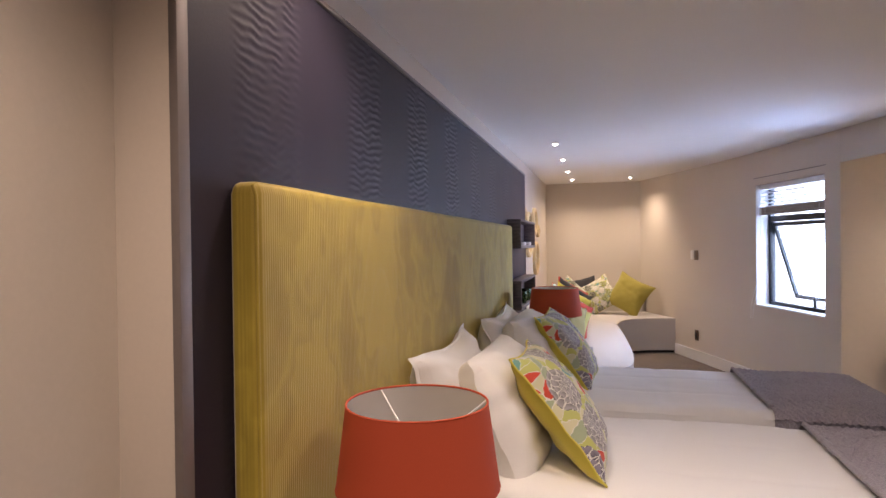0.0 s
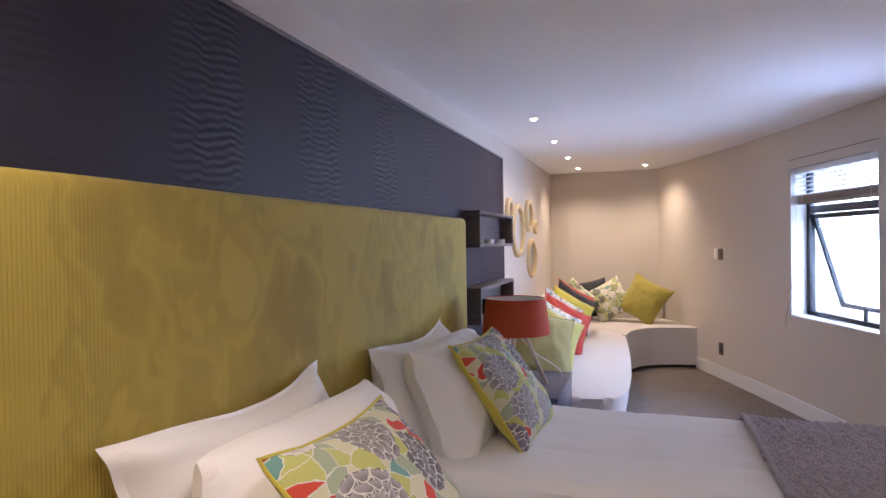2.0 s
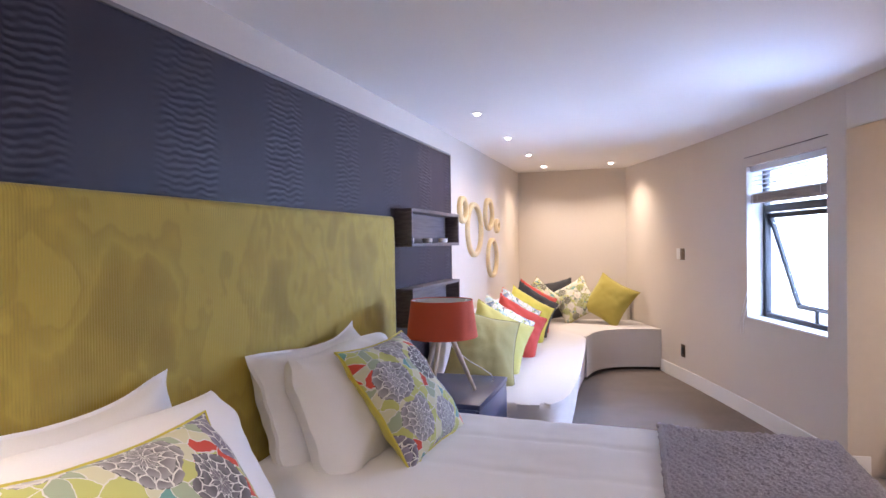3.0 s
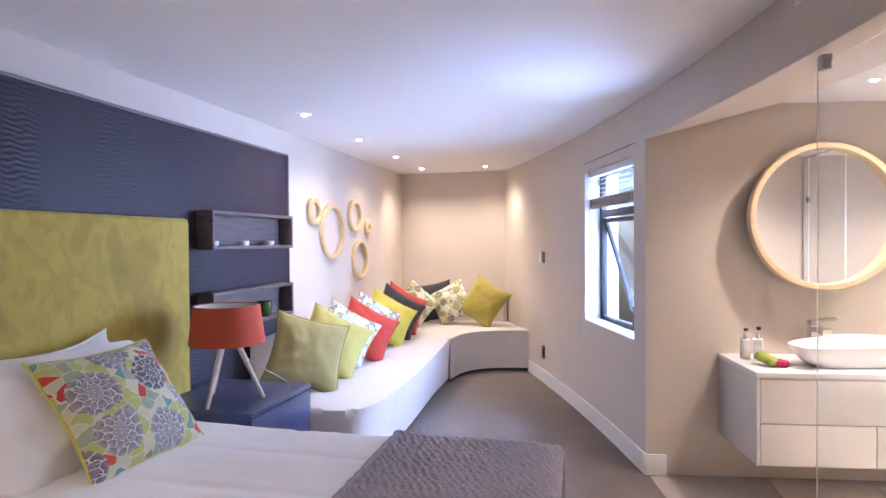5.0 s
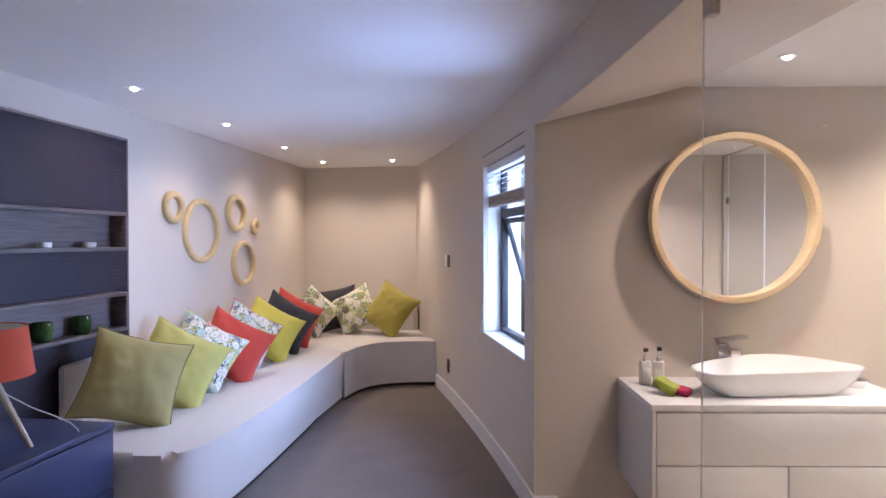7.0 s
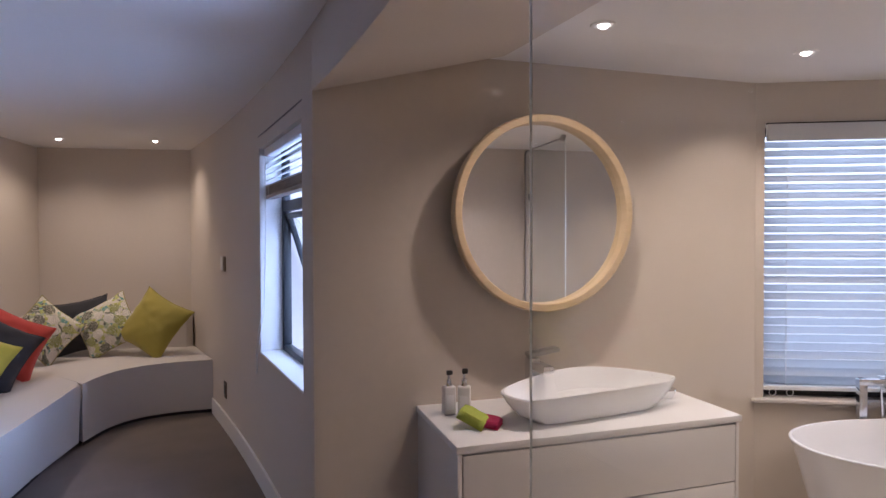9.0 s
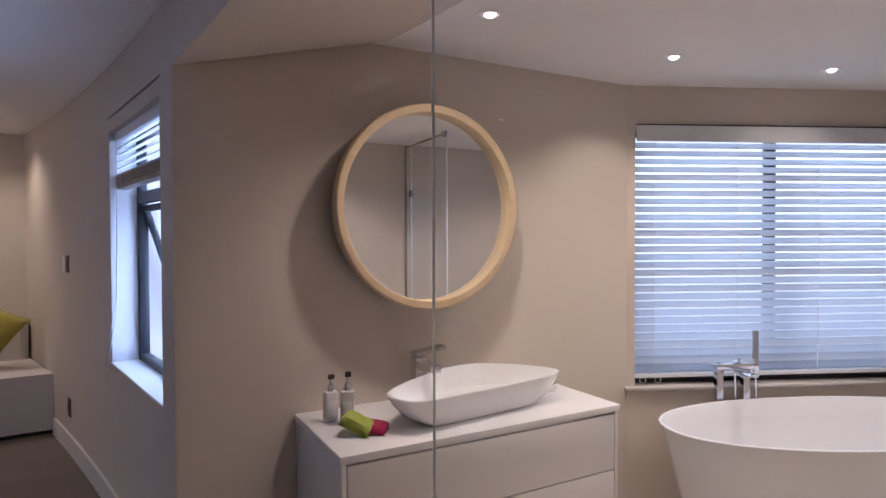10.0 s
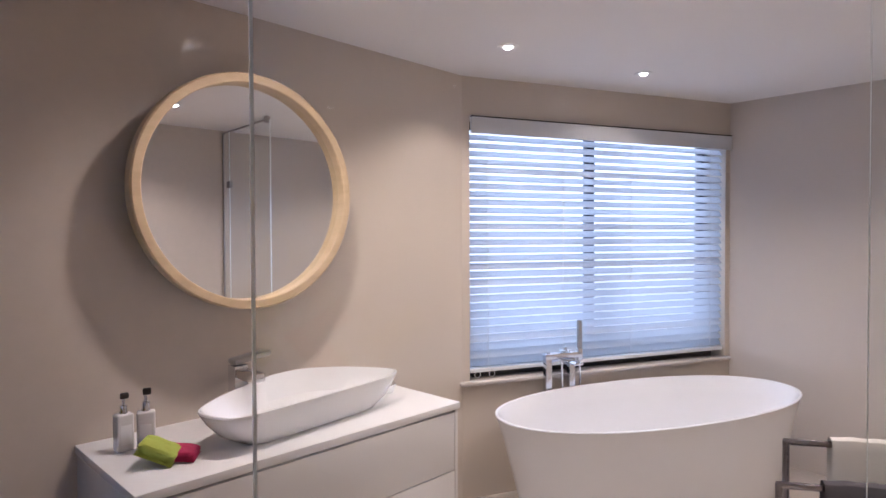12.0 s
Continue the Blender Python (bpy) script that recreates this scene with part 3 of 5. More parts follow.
# ---- soft things ----
def puff(w, h, t, seed, ears=0.055, flange=0.0, n=26, side=1, plump=0.0):
    """One half of a stuffed cover, in the x-y plane, bulging to side."""
    def at(u, v):
        u, v = 2 * u - 1, 2 * v - 1
        x = w / 2 * u * (1 - ears * (1 - v * v) * 1.6)
        y = h / 2 * v * (1 - ears * (1 - u * u) * 1.6)
        round_off = 1 - plump * u * u * v * v
        x, y = x * round_off, y * round_off
        iu, iv = u / (1 - flange), v / (1 - flange)
        body = max(0.0, (1 - abs(iu) ** 2.6)) * max(0.0, (1 - abs(iv) ** 2.6)) if max(abs(iu), abs(iv)) < 1 else 0
        z = t / 2 * body ** (0.46 if plump else 0.55)
        k = noise.noise((u * 2.2 + seed * 7, v * 2.2, seed)) * 0.009 + noise.noise((u * 5 + seed, v * 5, seed * 3)) * 0.0045 - 0.008 * abs(noise.noise((u * 3.1 + v * 2 + seed, v * 1.6 - u, seed * 5)))
        edge = noise.noise((u * 3 + int(seed), v * 3, 9)) * 0.010
        if plump:
            edge *= 2.2
            x += 0.016 * noise.noise((u * 0.9 + int(seed) * 3, v * 1.2, 4))
            y += 0.026 * noise.noise((u * 1.1, v * 0.9 + int(seed) * 5, 6)) - 0.022 * max(0.0, v) * (1 - u * u)
        return Vector((x, y, side * (z + k * min(1, body * 2)) + edge + 0.0002 * side))
    if plump:
        n = 44
    bm = sheet(at, n, n)
    if side < 0:
        bmesh.ops.reverse_faces(bm, faces=bm.faces)
    return bm


def rim(w, h, seed, ears=0.055, n=22):
    pts = []
    for a, b in (((-1, -1), (1, -1)), ((1, -1), (1, 1)), ((1, 1), (-1, 1)), ((-1, 1), (-1, -1))):
        for k in range(n):
            u, v = a[0] + (b[0] - a[0]) * k / n, a[1] + (b[1] - a[1]) * k / n
            pts.append(Vector((w / 2 * u * (1 - ears * (1 - v * v) * 1.6), h / 2 * v * (1 - ears * (1 - u * u) * 1.6), noise.noise((u * 3 + int(seed), v * 3, 9)) * 0.010)))
    pts.append(pts[0])
    return tube(pts, 0.0045, 6)


def leaning(place, azimuth, lean, spin=0.0):
    """A pose for a cushion: its face looks along azimuth (degrees from +x), tipped back by lean, turned in its plane by spin."""
    a, l = radians(azimuth), radians(lean)
    normal = Vector((math.cos(a) * math.cos(l), math.sin(a) * math.cos(l), math.sin(l)))
    wide = Vector((-math.sin(a), math.cos(a), 0))
    up = normal.cross(wide)
    m = Matrix((wide, up, normal)).transposed().to_4x4()
    return Matrix.Translation(place) @ m @ pose(0, 0, 0, 0, 0, spin)


SEED = [0]


def cushion(name, w, h, t, front, back, pipe, m, label, group, ears=0.055, flange=0.0, plump=0.0):
    SEED[0] += 1
    s = SEED[0]
    ob = thing(name, label, "cushion" if name != "pillow" else "pillow", group)
    part("front_cover", puff(w, h, t, s, ears, flange, plump=plump), front, ob)
    part("back_cover", puff(w, h, t, s + 0.5, ears, flange, side=-1, plump=plump), back, ob)
    if pipe:
        part("piping", rim(w, h, s, ears), pipe, ob)
    ob.matrix_basis = m
    return ob


def over(s, half, r):
    """Along a draped sheet: how far across, and how far down."""
    a = abs(s)
    if a < half - r:
        return s, 0.0
    k = (a - half + r) / r
    if k < math.pi / 2:
        return math.copysign(half - r + r * math.sin(k), s), r * (1 - math.cos(k))
    return math.copysign(half, s), r + (a - half + r - r * math.pi / 2)


def draped(x0, x1, y0, y1, top, low, r, relief, nu, nv, hang_x=(1, 1), hang_y=(1, 1)):
    cx, cy, hx, hy = (x0 + x1) / 2, (y0 + y1) / 2, (x1 - x0) / 2, (y1 - y0) / 2
    fall = top - low - r + r * math.pi / 2

    def at(u, v):
        su = -hx + r - fall * hang_x[0] + u * (2 * hx - 2 * r + fall * sum(hang_x)) if hang_x != (0, 0) else -hx + r + u * 2 * (hx - r)
        sv = -hy + r - fall * hang_y[0] + v * (2 * hy - 2 * r + fall * sum(hang_y)) if hang_y != (0, 0) else -hy + r + v * 2 * (hy - r)
        px, dx = over(su, hx, r)
        py, dy = over(sv, hy, r)
        d, grow = max(dx, dy), relief(px + cx, py + cy, su, sv)
        return Vector((px + cx + (grow * math.copysign(1, px) if dx > r * 0.5 else 0), py + cy + (grow * math.copysign(1, py) if dy > r * 0.5 else 0), top - min(d, top - low) + (grow if d < r else grow * 0.2)))
    return sheet(at, nu, nv)


BEDS = ((1.93, 2.97), (3.11, 4.13))


def bed(y0, y1, top, seed):
    ob = thing("bed", "single bed made up with a smooth white duvet", "bed", "pair of beds", at=(1.05, (y0 + y1) / 2, 0))
    part("base", box(0.02, 2.07, y0 + 0.03, y1 - 0.03, 0.10, 0.36, 0.02), SOFA, ob, "oatmeal upholstered bed base")
    part("mattress", box(0.01, 2.08, y0 + 0.01, y1 - 0.01, 0.36, top - 0.04, 0.05, 4), LINEN, ob)
    for x in (0.12, 2.0):
        for y in (y0 + 0.12, y1 - 0.12):
            part("leg", lathe([(0, 0), (0.022, 0), (0.03, 0.10), (0, 0.10)], 16, pose(x, y, 0)), SKIRT, ob)

    def wrinkle(x, y, su, sv):
        g = 0.010 * noise.noise((x * 2.0, y * 2.0, seed)) + 0.005 * noise.noise((x * 6, y * 5, seed + 3)) + 0.0022 * noise.noise((x * 18, y * 14, seed + 8))
        seam = min(abs((y - y0) / (y1 - y0) - f) for f in (0.34, 0.67)) * (y1 - y0)
        seam2 = abs(x - 1.02)
        g -= 0.020 * max(0.0, x - 0.5) / 1.6
        return g - 0.006 * math.exp(-(seam / 0.018) ** 2) - 0.005 * math.exp(-(seam2 / 0.02) ** 2)
    part("duvet", draped(0.0, 2.13, y0 - 0.005, y1 + 0.005, top, 0.24, 0.075, wrinkle, 110, 90), LINEN, ob, "smooth white cotton duvet")
    return turned(ob)


def bed_throw(y0, y1, top, seed, x0):
    def knit(x, y, su, sv):
        g = 0.006 * noise.noise((x * 4, y * 4, seed)) + 0.006 * noise.noise((x * 40, y * 14, seed))
        g -= 0.020 * max(0.0, x - 0.5) / 1.6
        return g + 0.0042 * math.sin(su * 2 * math.pi / 0.030 + 1.2 * math.sin(sv * 40)) * math.sin(sv * 2 * math.pi / 0.050) + 0.0035 * noise.noise((su * 75, sv * 75, seed))
    bm = draped(x0, 2.165, y0 - 0.022, y1 + 0.022, top + 0.022, 0.30, 0.085, knit, 150, 300, hang_x=(0, 0.22))
    ob = thing("bed_throw", "chunky grey knitted throw across the foot of the bed", "throw", "bed throws", at=((x0 + 2.165) / 2, (y0 + y1) / 2, top))
    part("knitted_cover", bm, THROW, ob)
    edge = [(x0 + 0.088 + 0.006 * noise.noise((k * 0.4, seed, 2)), y0 + 0.06 + (y1 - y0 - 0.12) * k / 60, top + 0.012 + 0.004 * noise.noise((k * 0.7, seed, 5))) for k in range(61)]
    part("rolled_edge", tube(edge, 0.012, 8), THROW, ob, "thick rolled edge of the knit")
    turned(ob)


for (y0, y1), top, seed in zip(BEDS, (0.708, 0.712), (2, 5)):
    bed(y0, y1, top, seed)
    bed_throw(y0, y1, top, seed, 1.45 if seed == 2 else 1.385)

for y, w, x, z in ((2.454, 0.87, 0.055, 0.012), (3.645, 0.87, 0.0, 0.004)):
    cushion("pillow", w, 0.53, 0.25, LINEN, LINEN, None, leaning((0.150, y, 0.868 + z), 0, 17, 1), "white cotton pillow with a flat flange, propped on the headboard", "white pillows", 0.075, 0.045, 0.035)
    cushion("pillow", w - 0.01, 0.54, 0.28, LINEN, LINEN, None, leaning((0.318 + x, y, 0.866 + z), 2, 24, -1), "plump white cotton pillow leaning on another", "white pillows", 0.03, 0.0, 0.12)
cushion("scatter_cushion", 0.56, 0.52, 0.19, BIGFLORAL, YELLOW, YELLOW, leaning((0.590, 2.345, 0.905), 4, 38, -3), "floral print cushion with lime back and piping, on the bed", "bed cushions", 0.06)
cushion("scatter_cushion", 0.56, 0.51, 0.19, BIGFLORAL, YELLOW, YELLOW, leaning((0.515, 3.664, 0.898), -2.7, 37, 0), "floral print cushion with lime back and piping, on the bed", "bed cushions", 0.06)


# ---- bedside ----
def nightstand(y0, y1, drop=0.0):
    ob = thing("nightstand", "indigo-grey lacquered bedside cabinet", "nightstand", "nightstands", at=(0.25, (y0 + y1) / 2, 0))
    part("body", box(-0.064, 0.585, y0 + 0.006, y1 - 0.006, 0.06, 0.632 - drop, 0.003), NIGHT, ob)
    part("top", box(-0.064, 0.61, y0, y1, 0.634 - drop, 0.662 - drop, 0.004), NIGHT, ob)
    for z0, z1 in ((0.07, 0.345 - drop), (0.352 - drop, 0.626 - drop)):
        part("drawer_front", box(0.587, 0.606, y0 + 0.004, y1 - 0.004, z0, z1, 0.003), NIGHT, ob)
    turned(ob)
    part("plinth", box(-0.05, 0.55, y0 + 0.03, y1 - 0.03, 0, 0.06), SKIRT, ob)


def table_lamp(x, y, turn, z0=0.662):
    ob = thing("table_lamp", "table lamp with burnt-orange drum shade on pale wooden tripod legs", "lamp", "bedside lamps")
    shade = part("shade", lathe([(0.198, 0.315), (0.1995, 0.315), (0.173, 0.520), (0.1715, 0.520)], 64), SHADE, ob, "burnt-orange fabric shade")
    part("lining", lathe([(0.1965, 0.316), (0.1708, 0.519)], 64), SHADEIN, shade, "white shade lining")
    for z, r in ((0.317, 0.198), (0.518, 0.172)):
        pts = [(r * math.cos(2 * math.pi * k / 48), r * math.sin(2 * math.pi * k / 48), z) for k in range(49)]
        part("shade_rim", tube(pts, 0.0028, 6), SHADE, shade)
    for k in range(3):
        a = radians(120 * k + 20)
        part("spoke", tube([(0.018 * math.cos(a), 0.018 * math.sin(a), 0.40), (0.171 * math.cos(a), 0.171 * math.sin(a), 0.514)], 0.0025, 6), WHITE, shade)
        b = radians(120 * k)
        part("leg", tube([(0.185 * math.cos(b), 0.185 * math.sin(b), 0.002), (0.030 * math.cos(b), 0.030 * math.sin(b), 0.36)], 0.0105, 12, taper=1.6), LEGWOOD, ob, "tapered pale wooden leg")
    part("hub", lathe([(0, 0.345), (0.036, 0.345), (0.036, 0.375), (0.014, 0.38), (0.014, 0.40), (0, 0.40)], 24), LEGWOOD, ob)
    part("cord", tube([(0.01, 0.01, 0.36), (0.035, 0.03, 0.29), (0.09, 0.05, 0.22), (0.17, 0.07, 0.155), (0.25, 0.09, 0.105), (0.31, 0.11, 0.06), (0.335, 0.13, 0.02), (0.33, 0.16, 0.004)], 0.003, 6), CORD, ob, "thin white lamp cord")
    ob.matrix_basis = pose(x, y, z0, 0, 0, turn)
    return ob


nightstand(4.38, 5.06)
nightstand(1.02, 1.71, 0.04)
table_lamp(0.345, 4.60, 30)
table_lamp(0.33, 1.395, 3, 0.622)


# ---- shelves ----
def shelf(z0, z1):
    y0, y1, xa, xb, t = 4.91, 5.953, -0.066, 0.048, 0.022
    ob = thing("wall_shelf", "open box shelf in grey-brown veneer on the leather panel", "shelf", "box shelves", at=((xa + xb) / 2, (y0 + y1) / 2, z0))
    part("top_board", box(xa, xb, y0, y1, z1 - t, z1, 0.002), SHELFWOOD, ob)
    part("bottom_board", box(xa, xb, y0, y1, z0, z0 + t, 0.002), SHELFWOOD, ob)
    part("side_board", box(xa, xb - 0.001, y0 + 0.0005, y0 + t, z0 + t, z1 - t, 0.001), SHELFWOOD, ob)
    part("side_board", box(xa, xb - 0.001, y1 - t, y1 - 0.0005, z0 + t, z1 - t, 0.001), SHELFWOOD, ob)
    part("back_board", box(xa, xa + 0.006, y0 + t, y1 - t, z0 + t, z1 - t), SHELFWOOD, ob)
    turned(ob)


shelf(1.478, 1.722)
shelf(0.968, 1.212)
for y in (4.99, 5.33, 5.66):
    cup = thing("tealight_holder", "small white tealight cup on the shelf", "candle holder", "tealights", at=(-0.012, y, 1.5))
    part("cup", lathe([(0, 1.500), (0.028, 1.500), (0.034, 1.505), (0.036, 1.532), (0.033, 1.532), (0.030, 1.510), (0, 1.509)], 28, pose(-0.012, y, 0)), PORCELAIN, cup)
    part("candle", lathe([(0.0295, 1.512), (0.0295, 1.522), (0, 1.523)], 20, pose(-0.012, y, 0)), CERAMIC, cup)
for y in (5.32, 5.60):
    single("glass_bowl", lathe([(0, 0.990), (0.036, 0.990), (0.050, 1.010), (0.053, 1.060), (0.050, 1.098), (0.047, 1.098), (0.049, 1.060), (0.046, 1.014), (0.034, 0.998), (0, 0.997)], 36, pose(-0.022, y, 0)), GREENGLASS, "dark green glass bowl on the lower shelf", "bowl", "green bowls")


# ---- wooden rings on the wall ----
def wall_ring(y, z, outer, width):
    x = -0.21 - (y - 6.1) * 0.0216
    inner, deep = outer - width, 0.045
    prof = [(inner, 0.0), (inner, deep - 0.014), (inner + 0.008, deep - 0.003), (inner + width * 0.4, deep), (outer - 0.010, deep - 0.004), (outer, deep - 0.016), (outer, 0.0), (inner, 0.0)]
    single("wall_ring", lathe(prof, 72, pose(x + 0.001, y, z, 0, 90, 0)), OAK, "turned pale oak ring hung on the beige wall", "wall decoration", "wooden rings")


for y, z, r, w in ((6.79, 1.804, 0.130, 0.052), (7.20, 1.624, 0.275, 0.050), (7.81, 1.80, 0.180, 0.052), (8.215, 1.683, 0.085, 0.052), (7.96, 1.32, 0.222, 0.045)):
    wall_ring(y, z, r, w)


# ---- sofa ----
def smooth_line(pts, n):
    """A rounded line through points (Catmull-Rom)."""
    p = [Vector(q) for q in pts]
    p = [2 * p[0] - p[1]] + p + [2 * p[-1] - p[-2]]
    out = []
    for i in range(1, len(p) - 2):
        for k in range(n):
            t = k / n
            a, b, c, d = p[i - 1:i + 3]
            q = 0.5 * (2 * b + (c - a) * t + (2 * a - 5 * b + 4 * c - d) * t * t + (3 * b - a - 3 * c + d) * t ** 3)
            out.append((q.x, q.y))
    out.append(tuple(p[-2]))
    return out


def west_x(y):
    return -0.21 - (y - 6.1) * 0.0214


def sofa():
    ob = thing("corner_sofa", "curved oatmeal upholstered corner sofa with low back and bench seat", "sofa", at=(0.3, 7.5, 0))
    top = 0.475
    front = smooth_line([(0.62, 5.135), (0.83, 5.19), (0.92, 5.40), (0.935, 5.80), (0.91, 6.40), (0.855, 7.20), (0.785, 7.96)], 8)
    corner = smooth_line([(0.785, 7.965), (0.84, 8.30), (0.98, 8.53), (1.25, 8.67), (1.575, 8.73)], 8)
    east = [(wall_x(y) - 0.012, y) for y in (8.76, 9.0, 9.3, 9.60)]
    long_seat = prism(front + [(-0.25, 9.02), (-0.2, 5.135)], 0.035, top, 0.055, 5, butt=(len(front) - 1,))
    for v in long_seat.verts:
        if v.co.z < 0.05 and v.co.x > 0.5:
            v.co.x -= 0.075 * min(1, max(0, 8.2 - v.co.y) / 0.9) * min(1, max(0, v.co.y - 5.13) / 0.3)
    part("seat", long_seat, SOFA, ob, "long oatmeal bench seat with rounded end")
    turn = [(x + 0.006, y + 0.003) for x, y in corner]
    corner_seat = prism(turn + east + [(-0.26, 9.62), (-0.248, 9.025)], 0.035, top - 0.004, 0.055, 5, butt=(len(turn) + len(east) + 1,))
    part("seat", corner_seat, SOFA, ob, "curved oatmeal corner seat")
    part("plinth", prism([(p[0] - 0.095, p[1] + 0.02) for p in front] + [(0.72, 8.04), (-0.2, 9.2), (-0.18, 5.18)], 0.0, 0.036), SKIRT, ob)
    part("plinth", prism([(p[0] - 0.01, p[1] + 0.035) for p in corner] + [(x - 0.03, y) for x, y in east] + [(-0.24, 9.6), (0.74, 8.1)], 0.0, 0.036), SKIRT, ob)
    west = [(-0.071, 5.49), (-0.05, 5.46), (-0.02, 5.465), (0.0, 5.51), (0.0, 6.4), (-0.02, 7.6), (-0.06, 9.40), (west_x(9.4) + 0.006, 9.40), (west_x(7.6) + 0.006, 7.6), (-0.203, 6.14), (-0.071, 6.135)]
    part("backrest", prism(west, top - 0.02, 0.83, 0.05, 5), SOFA, ob, "low oatmeal backrest along the wall")
    north = [(-0.262, 9.405), (-0.05, 9.405), (0.5, 9.43), (1.05, 9.43), (1.15, 9.44), (1.19, 9.50), (1.17, 9.63), (-0.275, 9.645)]
    part("backrest", prism(north, top - 0.02, 0.815, 0.05, 5), SOFA, ob, "low oatmeal backrest along the end wall")


sofa()
G = "sofa cushions"
for name, size, mats, place, az, lean, spin, label in (
    ("a", 0.54, (OLIVE, OLIVE, PIPING), (0.302, 5.62, 0.735), -50, 26, -18, "large olive-green linen cushion with flanged edge on the sofa"),
    ("b", 0.52, (LIME, LIME, LIME), (0.3, 6.05, 0.722), -48, 28, -32, "pale lime linen cushion on the sofa"),
    ("c", 0.5, (SMALLFLORAL, SMALLFLORAL, SMALLFLORAL), (0.248, 6.42, 0.735), -46, 28, -36, "white cushion with small blue-green floral print"),
    ("d", 0.51, (CORAL, CORAL, CORAL), (0.3, 6.76, 0.715), -46, 30, -35, "coral-red cotton cushion on the sofa"),
    ("e", 0.48, (SMALLFLORAL, SMALLFLORAL, CORAL), (0.193, 7.2, 0.74), -42, 24, -36, "white floral cushion tucked behind the coral one"),
    ("f", 0.51, (YELLOW, YELLOW, YELLOW), (0.246, 7.52, 0.728), -46, 28, -35, "lime-yellow linen cushion on the sofa"),
    ("g", 0.51, (CHARCOAL, CHARCOAL, CHARCOAL), (0.239, 7.85, 0.752), -46, 28, -37, "charcoal cotton cushion on the sofa"),
    ("h", 0.5, (CORAL, CORAL, CORAL), (0.197, 8.16, 0.757), -44, 26, -33, "coral-red cushion behind the charcoal one"),
    ("i", 0.46, (SCROLL, SCROLL, OLIVE), (0.16, 8.8, 0.752), -58, 20, -44, "cream cushion with scrolling leaf print, on its corner"),
    ("j", 0.52, (CHARCOAL, CHARCOAL, CHARCOAL), (0.27, 9.2, 0.735), -85, 20, 11, "charcoal cotton cushion in the sofa corner"),
    ("k", 0.5, (SCROLL, SCROLL, OLIVE), (0.535, 9.13, 0.742), -88, 24, 30, "cream cushion with scrolling leaf print, tilted"),
    ("l", 0.54, (MUSTARD, MUSTARD, MUSTARD), (0.957, 9.07, 0.758), -100, 24, -28, "mustard-green velvet cushion standing tilted"),
):
    cushion("scatter_cushion", size, size, 0.20, *mats, leaning(place, az, lean, spin), label, G, 0.072)


# ---- downlights ----
def downlight(x, y, z):
    ob = thing("downlight", "small round recessed ceiling downlight, lit", "ceiling light", "downlights", at=(x, y, z))
    part("trim_ring", lathe([(0.0232, -0.001), (0.030, -0.005), (0.044, -0.0045), (0.049, -0.003), (0.051, 0.0)], 32, pose(x, y, z)), WHITE, ob, "white trim ring")
    part("lens", lathe([(0.0, -0.016), (0.010, -0.0145), (0.018, -0.010), (0.023, -0.001)], 28, pose(x, y, z)), BULB, ob, "glowing warm lens")


# the added out-of-view spots get fittings as well
for x, y in BED_LIGHTS + UNSEEN_LIGHTS:
    downlight(x, y, BED_CEILING)
for x, y in BATH_LIGHTS:
    downlight(x, y, BATH_CEILING)


